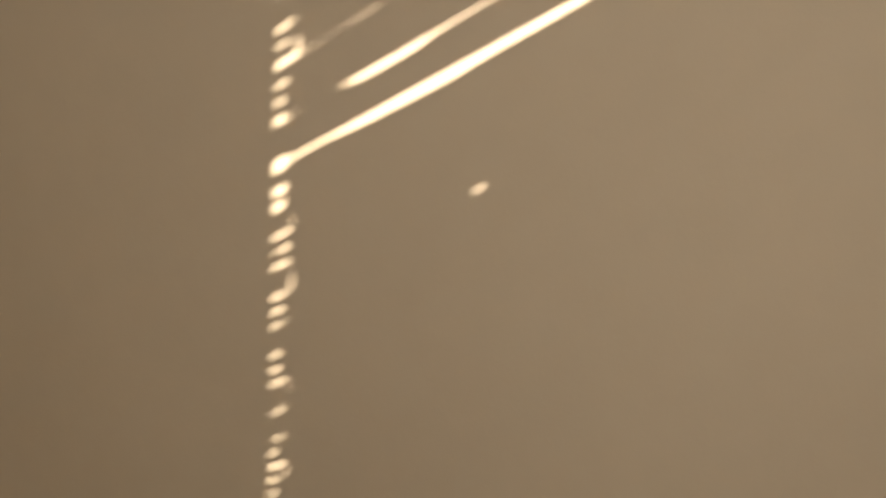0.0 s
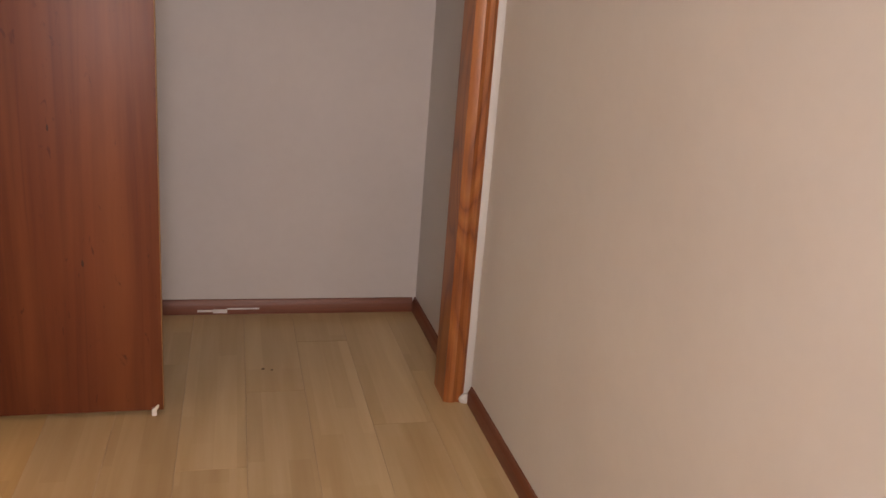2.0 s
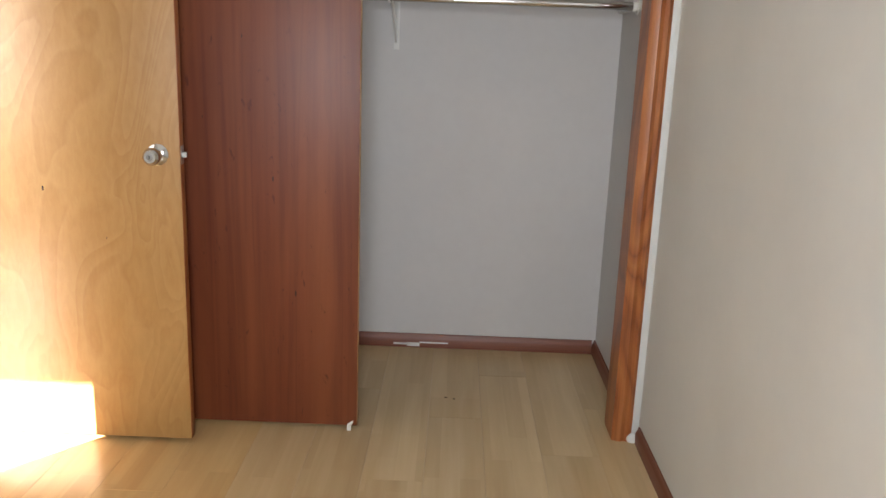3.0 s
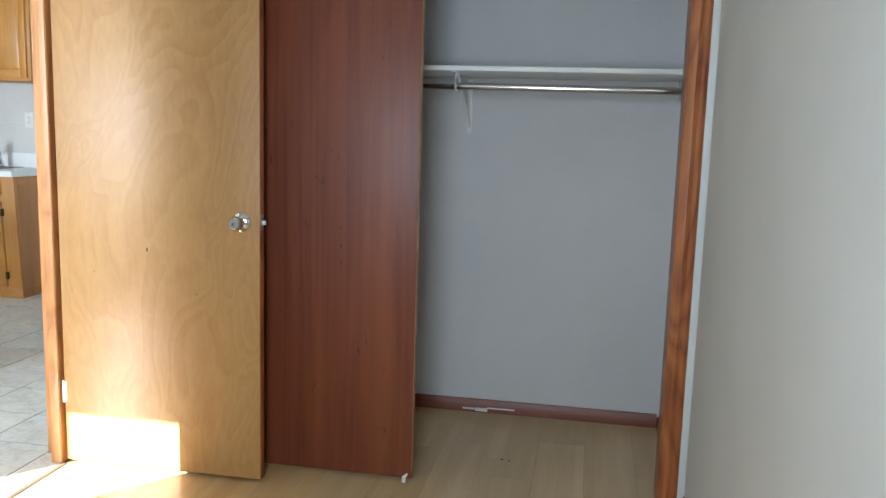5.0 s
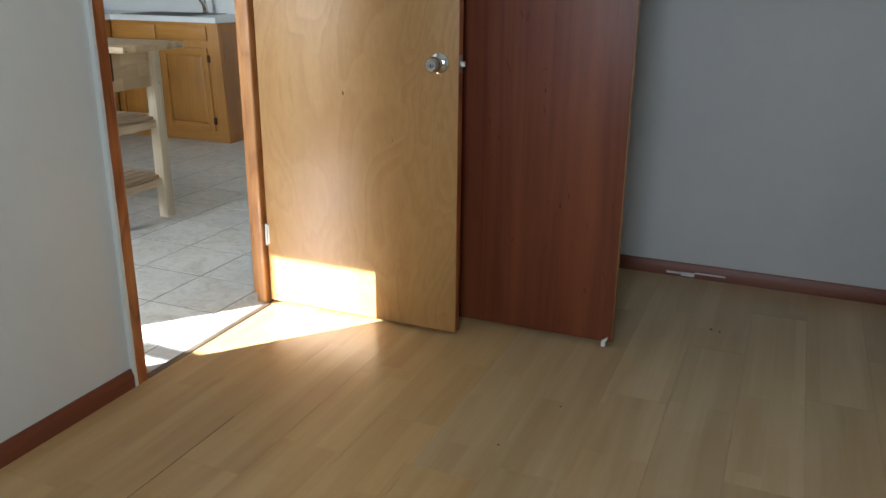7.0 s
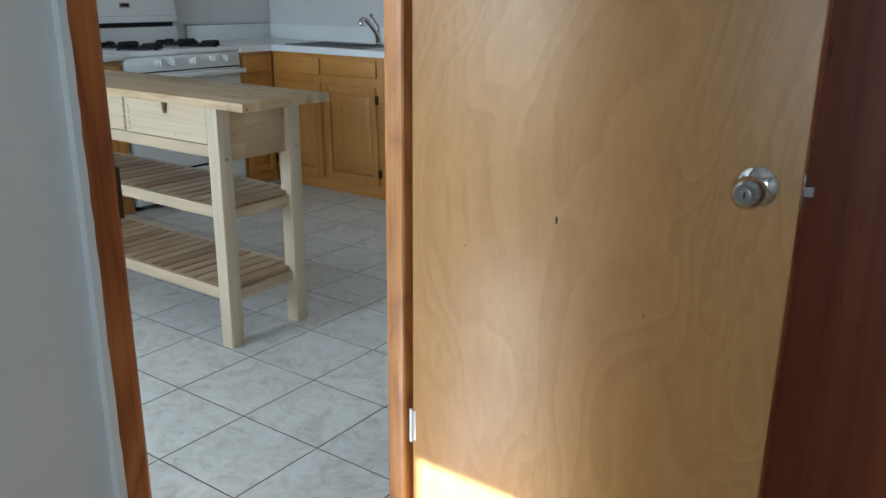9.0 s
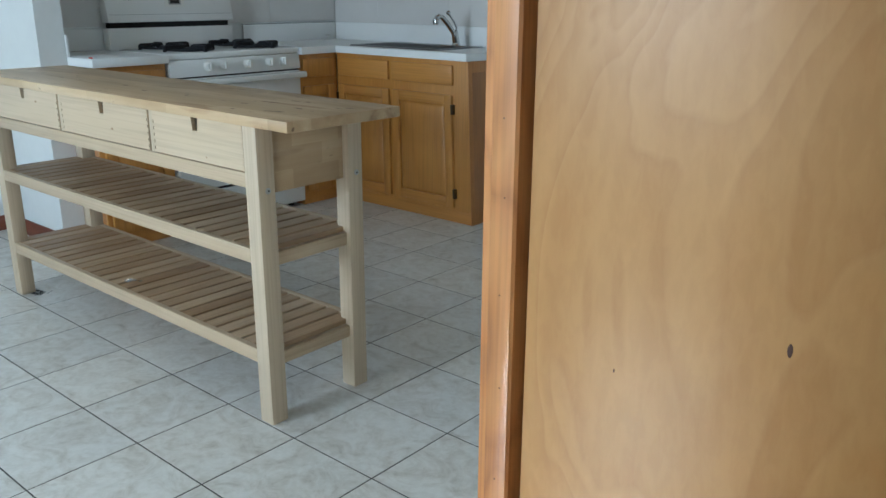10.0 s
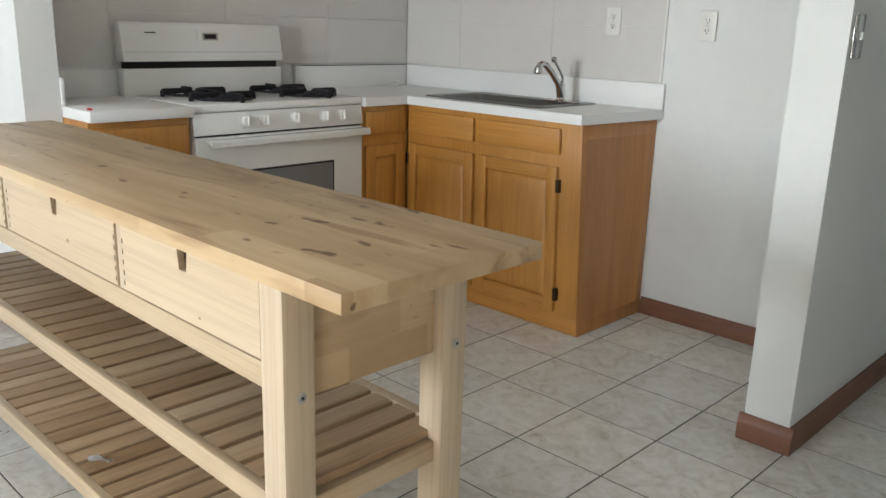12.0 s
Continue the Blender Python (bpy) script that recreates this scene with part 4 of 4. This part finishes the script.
tap = thing("faucet", (-2.45, 2.800, 0.907), "chrome single-lever kitchen faucet on the sink", "faucet")
part("deck_plate", lathe([(0, 0.03), (0.006, 0.03), (0.011, 0.024), (0.02, 0.021)], (-2.45, 2.800, 0.9072), (0, 0, 1)), M_CHROME, tap)
part("escutcheon", rounded(-2.55, -2.35, 2.778, 2.822, 0.9072, 0.9135, 0.003), M_CHROME, tap)
part("body", lathe([(0, 0.021), (0.04, 0.019), (0.056, 0.020), (0.066, 0.016), (0.07, 0.008)], (-2.45, 2.800, 0.927), (0, -0.25, 1)), M_CHROME, tap)
part("spout", tube([(-2.45, 2.800, 0.935), (-2.452, 2.775, 0.985), (-2.455, 2.725, 1.035), (-2.457, 2.685, 1.066), (-2.458, 2.662, 1.073), (-2.459, 2.645, 1.067), (-2.459, 2.638, 1.055)], 0.0135), M_CHROME, tap)
part("aerator", lathe([(0, 0.013), (0.004, 0.0175), (0.026, 0.0175), (0.03, 0.014)], (-2.459, 2.636, 1.03), (0, 0, 1)), M_CHROME, tap)
lever = part("lever", tube([(-2.45, 2.800, 0.99), (-2.447, 2.798, 1.01), (-2.443, 2.772, 1.04), (-2.44, 2.738, 1.07), (-2.438, 2.72, 1.086)], 0.0062, 10), M_CHROME, tap)
part("lever_knob", lathe([(-0.012, 0.004), (-0.008, 0.011), (0.0, 0.013), (0.008, 0.011), (0.012, 0.004)], (-2.438, 2.716, 1.09), (0, -0.5, 0.8), 16), M_CHROME, lever)

hook = thing("cup_hook", (-3.545, 2.8, 0.902), "small white plastic double hook on the counter", "hook")
part("base", rounded(-3.575, -3.515, 2.785, 2.815, 0.9025, 0.909, 0.003), M_PLASTIC, hook)
for y0 in (2.79, 2.81):
    part("prong", tube([(-3.52, y0, 0.907), (-3.505, y0, 0.922), (-3.515, y0, 0.934), (-3.53, y0, 0.93)], 0.004, 8), M_PLASTIC, hook)

# ---------------------------------------------------------------- kitchen: gas range
RY0, RY1, RF = 1.35, 2.165, -3.07
GY0, GY1 = 1.308, 2.068
gas = thing("gas_range", (-3.33, (RY0 + RY1) / 2, 0.0), "white freestanding gas range with black burner grates", "gas range")
RB = KX + 0.022
part("body", rounded(RB + 0.002, RF - 0.004, RY0 + 0.004, RY1 - 0.004, 0.03, 0.874, 0.004), M_ENAMEL, gas)
part("cooktop", rounded(RB + 0.06, RF + 0.014, RY0, RY1, 0.8745, 0.905, 0.008, 3), M_ENAMEL, gas)
part("control_panel", extrude([(RF - 0.003, 0.79), (RF + 0.022, 0.79), (RF + 0.012, 0.872), (RF - 0.003, 0.872)], "y", RY0 + 0.002, RY1 - 0.002, 0.002), M_ENAMEL, gas)
for y in (1.57, 1.66, 1.81, 1.955, 2.045):
    kb = part("knob", lathe([(0, 0.026), (0.004, 0.026), (0.006, 0.021), (0.02, 0.0195), (0.023, 0.017)], (RF + 0.017, y, 0.835), (1, 0, 0.12)), M_PLASTIC, gas)
    part("knob_grip", rounded(RF + 0.037, RF + 0.050, y - 0.0045, y + 0.0045, 0.818, 0.857, 0.003), M_PLASTIC, kb)
od = part("oven_door", rounded(RF - 0.002, RF + 0.024, RY0 + 0.006, RY1 - 0.006, 0.215, 0.782, 0.005, 3), M_ENAMEL, gas)
part("door_gap", rounded(RF - 0.003, RF + 0.010, RY0 + 0.01, RY1 - 0.01, 0.7825, 0.7895, 0), M_DARK, gas)
part("window_trim", rounded(RF + 0.0242, RF + 0.0256, 1.545, 2.0, 0.41, 0.645, 0.0005), M_DARK, od)
part("window_glass", rounded(RF + 0.0258, RF + 0.0272, 1.553, 1.992, 0.418, 0.637, 0.0005), M_GLASS_DARK, od)
part("door_handle", extrude([(RF + 0.0243, 0.775), (RF + 0.055, 0.775), (RF + 0.064, 0.767), (RF + 0.064, 0.748), (RF + 0.056, 0.742), (RF + 0.05, 0.755), (RF + 0.0243, 0.758)], "y", RY0 + 0.045, RY1 + 0.010, 0.002), M_ENAMEL, od)
part("drawer_gap", rounded(RF - 0.003, RF + 0.006, RY0 + 0.01, RY1 - 0.01, 0.2005, 0.2145, 0), M_DARK, gas)
part("broiler_drawer", rounded(RF - 0.002, RF + 0.022, RY0 + 0.006, RY1 - 0.006, 0.035, 0.20, 0.005, 3), M_ENAMEL, gas)
for x in (RF - 0.06, RB + 0.06):
    for y in (RY0 + 0.05, RY1 - 0.05):
        part("foot", lathe([(0, 0.018), (0.012, 0.018), (0.014, 0.008), (0.031, 0.008)], (x, y, 0), (0, 0, 1), 12), M_BLACK, gas)
# backguard: lower riser, dark vent slot, tilted console
bg = part("backguard", rounded(RB, RB + 0.058, GY0 + 0.002, GY1 - 0.002, 0.88, 1.012, 0.004), M_ENAMEL, gas)
part("vent_slot", rounded(RB + 0.004, RB + 0.045, GY0 + 0.02, GY1 - 0.02, 1.0122, 1.04, 0), M_DARK, bg)
con = part("console", extrude([(RB, 1.04), (RB + 0.072, 1.04), (RB + 0.072, 1.052), (RB + 0.048, 1.185), (RB + 0.038, 1.198), (RB, 1.198)], "y", GY0, GY1, 0.004), M_ENAMEL, bg)


def on_console(y0, y1, z0, z1, lift, thick):
    """A plate on the tilted console face."""
    def xf(z):
        return RB + 0.072 - (z - 1.052) * (0.024 / 0.133)
    return extrude([(xf(z0) + lift, z0), (xf(z0) + lift + thick, z0), (xf(z1) + lift + thick, z1), (xf(z1) + lift, z1)], "y", y0, y1)


part("clock_bezel", on_console(1.645, 1.765, 1.115, 1.165, 0.0002, 0.002), M_PLASTIC, con)
part("clock_rim", on_console(1.668, 1.742, 1.127, 1.158, 0.0022, 0.0012), M_STEEL, con)
part("clock_display", on_console(1.677, 1.733, 1.133, 1.152, 0.0036, 0.001), M_DARK, con)
part("name_bar", on_console(1.41, 1.46, 1.153, 1.158, 0.0002, 0.0006), M_DARK, con, "small dark maker's mark")
part("console_line", on_console(GY0 + 0.01, GY1 - 0.01, 1.078, 1.080, 0.0002, 0.0006), M_STEEL, con)


def grate(cx, cy):
    b = part("burner", lathe([(0, 0.06), (0.003, 0.06), (0.005, 0.04), (0.014, 0.04), (0.018, 0.033), (0.019, 0.01)], (cx, cy, 0.9052), (0, 0, 1)), M_BLACK, gas)
    bm = bmesh.new()
    s = 0.115
    for k in range(16):
        a0, a1 = 2 * math.pi * k / 16, 2 * math.pi * (k + 1) / 16
        rod(bm, (cx + s * math.cos(a0), cy + s * math.sin(a0), 0.914), (cx + s * math.cos(a1), cy + s * math.sin(a1), 0.914), 0.0055, seg=8)
    for k in range(4):
        turn = Matrix.Rotation(math.pi * k / 2, 4, "Z")
        fin = extrude([(0.022, 0.926), (0.03, 0.938), (0.135, 0.938), (0.146, 0.930), (0.148, 0.9052), (0.136, 0.9052), (0.13, 0.914), (0.03, 0.918)], "y", -0.008, 0.008, 0.002)
        bmesh.ops.transform(fin, matrix=Matrix.Translation((cx, cy, 0)) @ turn, verts=fin.verts)
        me = bpy.data.meshes.new("fin")
        fin.to_mesh(me)
        fin.free()
        bm.from_mesh(me)
        bpy.data.meshes.remove(me)
    part("grate", bm, M_BLACK, b, "chunky black cast-iron grate")


for x in (RF - 0.13, RF - 0.36):
    for y in (RY0 + 0.215, RY1 - 0.18):
        grate(x, y)

# ---------------------------------------------------------------- kitchen: wall cabinets, outlets, switch, heater
for x0, x1 in ((-2.53, -2.03), (-3.05, -2.535)):
    wc = thing("wall_cabinet", ((x0 + x1) / 2, 2.75, 1.53), "honey oak wall cabinet over the sink", "cabinet", "kitchen wall cabinets")
    part("body", rounded(x0, x1 - 0.001, 2.635, KY - 0.008, 1.53, 2.25, 0.002), M_OAKSIDE, wc)
    part("face_frame", rounded(x0 + 0.0005, x1 - 0.0015, 2.617, 2.6345, 1.53, 2.25, 0.0015), M_OAK, wc)
    pieces = raised_door(None, x0 + 0.025, x1 - 0.025, 1.552, 2.228, 2.6165, "x")
    dp = part("door", pieces[-1][1], M_OAK, wc)
    for nm, pb in pieces[:-1]:
        part(nm, pb, M_OAKX if nm == "door_rail" else M_OAK, dp)


def outlet(x, z, label):
    o = thing("wall_outlet", (x, KY - 0.006, z), label, "outlet", "wall outlets")
    part("cover_plate", rounded(x - 0.036, x + 0.036, KY - 0.0125, KY - 0.0068, z - 0.058, z + 0.058, 0.0025), M_PLASTIC, o)
    for dz in (-0.02, 0.02):
        f = part("receptacle", rounded(x - 0.016, x + 0.016, KY - 0.0145, KY - 0.0126, z + dz - 0.014, z + dz + 0.014, 0.001), M_PLASTIC, o)
        for dx in (-0.006, 0.006):
            part("slot", rounded(x + dx - 0.0012, x + dx + 0.0012, KY - 0.0150, KY - 0.0146, z + dz - 0.003, z + dz + 0.007, 0), M_DARK, f)
        part("ground_hole", rod(bmesh.new(), (x, KY - 0.0146, z + dz - 0.008), (x, KY - 0.0150, z + dz - 0.008), 0.0028, seg=10), M_DARK, f)
    part("screw", rod(bmesh.new(), (x, KY - 0.0126, z), (x, KY - 0.0134, z), 0.003, seg=10), M_STEEL, o)


outlet(-2.295, 1.256, "white duplex outlet on the marbled panel above the counter")
outlet(-1.858, 1.245, "white duplex outlet on the bare kitchen wall")
sw = thing("light_switch", (-1.05, 2.195, 1.22), "shiny metal light switch plate on the wall end", "light switch")
part("cover_plate", rounded(-1.0498, -1.044, 2.16, 2.23, 1.162, 1.278, 0.002), M_CHROME, sw)
part("toggle", rounded(-1.0438, -1.033, 2.191, 2.199, 1.212, 1.232, 0.002), M_PLASTIC, sw)

ht = thing("baseboard_heater", (-3.79, 0.0, 0.0), "white hydronic baseboard heater along the kitchen wall", "heater")
hy0, hy1, hx = -1.6, 0.60, HX + 0.001
part("back_plate", rounded(hx, hx + 0.004, hy0, hy1 - 0.016, 0.02, 0.215, 0.001), M_WHITE, ht)
part("top_cap", extrude([(hx + 0.0042, 0.2), (hx + 0.0042, 0.215), (hx + 0.026, 0.215), (hx + 0.034, 0.203), (hx + 0.031, 0.2), (hx + 0.024, 0.209)], "y", hy0, hy1 - 0.0165), M_WHITE, ht)
part("front_cover", extrude([(hx + 0.066, 0.045), (hx + 0.069, 0.045), (hx + 0.069, 0.165), (hx + 0.055, 0.178), (hx + 0.053, 0.175), (hx + 0.066, 0.163)], "y", hy0, hy1 - 0.0165), M_WHITE, ht)
# near-black strip in place of the shade inside the heater slot
part("louvre_shadow", rounded(hx + 0.0045, hx + 0.03, hy0, hy1 - 0.017, 0.166, 0.199, 0), M_DARK, ht, "dark strip standing in for shade in the slot under the top cap")
part("element", rod(bmesh.new(), (hx + 0.035, hy0, 0.11), (hx + 0.035, hy1 - 0.017, 0.11), 0.03, seg=12), M_DARK, ht, "dark finned heating tube")
part("end_cap", extrude([(hx, 0.0), (hx + 0.07, 0.0), (hx + 0.071, 0.175), (hx + 0.052, 0.22), (hx, 0.22)], "y", hy1 - 0.016, hy1, 0.0015), M_WHITE, ht)
ht.scale = (1.0, 1.0, 0.9)

# ---------------------------------------------------------------- floors
floor_b = thing("floor_bedroom", (1.1, -1.0, 0.0), "beech-look laminate plank floor, dull and scuffed", "floor", kind="structure")
PW, GAP = 0.19, 0.0002
plank_meshes = {}


def plank(x0, x1, y0, y1):
    newer = x0 > 1.15 or (x0 > 0.96 and y0 > -0.85)     # paler planks laid at another time
    key = (round(x1 - x0, 3), round(y1 - y0, 3), newer)
    if key not in plank_meshes:
        plank_meshes[key] = mesh_from("plank", rounded(GAP, key[0] - GAP, GAP, key[1] - GAP, -0.0115, 0.0, 0.0004, 1), M_PALE if newer else M_PLANK)
    p = new("plank", plank_meshes[key])
    p.parent = floor_b
    p.location = Vector((x0, y0, random.choice((0, 0, 0, -0.0002)))) - Vector(floor_b.location)


rows = [0.0, 0.02] + [0.02 + PW * k for k in range(1, 12)] + [RX]
offs = (0.3, 0.75, -0.10, 0.52, 1.02, 0.10, 0.65, 0.22, 0.9, 0.45, 0.05, 0.7, 0.33)
for i, (x0, x1) in enumerate(zip(rows, rows[1:])):
    y = SY - offs[i % len(offs)]
    if abs(x0 - 0.97) < 0.01:
        y = -0.8 - 2.4
    while y < CY:
        a, b = max(y, SY), min(y + 1.2, CY)
        if b - a > 0.02:
            plank(x0, x1, a, b)
        y += 1.2
bm = bmesh.new()
for x, y, r in ((1.6, 0.42, 0.006), (1.63, 0.41, 0.004), (1.25, -0.35, 0.003), (1.15, -0.62, 0.0035), (1.72, -0.9, 0.003)):
    bmesh.ops.create_icosphere(bm, subdivisions=2, radius=1, matrix=Matrix.Translation((x, y, 0.0015)) @ Matrix.Diagonal((r, r * 0.7, 0.0018, 1)))
solid("floor_crumbs", bm, M_BRASS, "dark crumbs on the laminate floor", "debris", "stuff")
bm = bmesh.new()
box(bm, 0.3992, 0.4010, -1.30, -0.79, -0.001, 0.0005)
box(bm, 1.735, 1.7375, -0.80, -0.66, -0.001, 0.0006, Matrix.Rotation(0.12, 4, "Z"))
solid("floor_open_joint", bm, M_KNOT, kind="structure")

floor_k = thing("floor_kitchen", (-1.8, 0.5, 0.0), "mottled pale grey ceramic tile floor with dark grout", "floor", kind="structure")
TPX, TPY, JX, JY = 0.308, 0.302, -0.745, 0.108
tile_meshes = {}


def tile(x0, x1, y0, y1):
    key = (round(x1 - x0, 3), round(y1 - y0, 3))
    if key not in tile_meshes:
        tile_meshes[key] = mesh_from("tile", rounded(0.0025, key[0] - 0.0025, 0.0025, key[1] - 0.0025, -0.011, 0.0, 0.0004, 1), M_TILE)
    t = new("tile", tile_meshes[key])
    t.parent = floor_k
    t.location = Vector((x0, y0, random.uniform(-0.0006, 0.0))) - Vector(floor_k.location)


xs = [v for v in [JX + TPX * k for k in range(-12, 4)] if HX < v < -0.012]
ys = [v for v in [JY + TPY * k for k in range(-12, 16)] if SY < v < 4.2]
xs, ys = [HX] + xs + [-0.012], [SY] + ys + [4.2]
count = 0
for x0, x1 in zip(xs, xs[1:]):
    for y0, y1 in zip(ys, ys[1:]):
        if x1 - x0 > 0.01 and y1 - y0 > 0.01 and not (y0 > KY and x1 < -1.2) and not (x1 < KX and y0 > 0.85):
            tile(x0, x1, y0, y1)
bm = bmesh.new()
box(bm, HX, -0.012, SY, 4.2, -0.0118, -0.0014)
part("grout", bm, M_GROUT, floor_k)
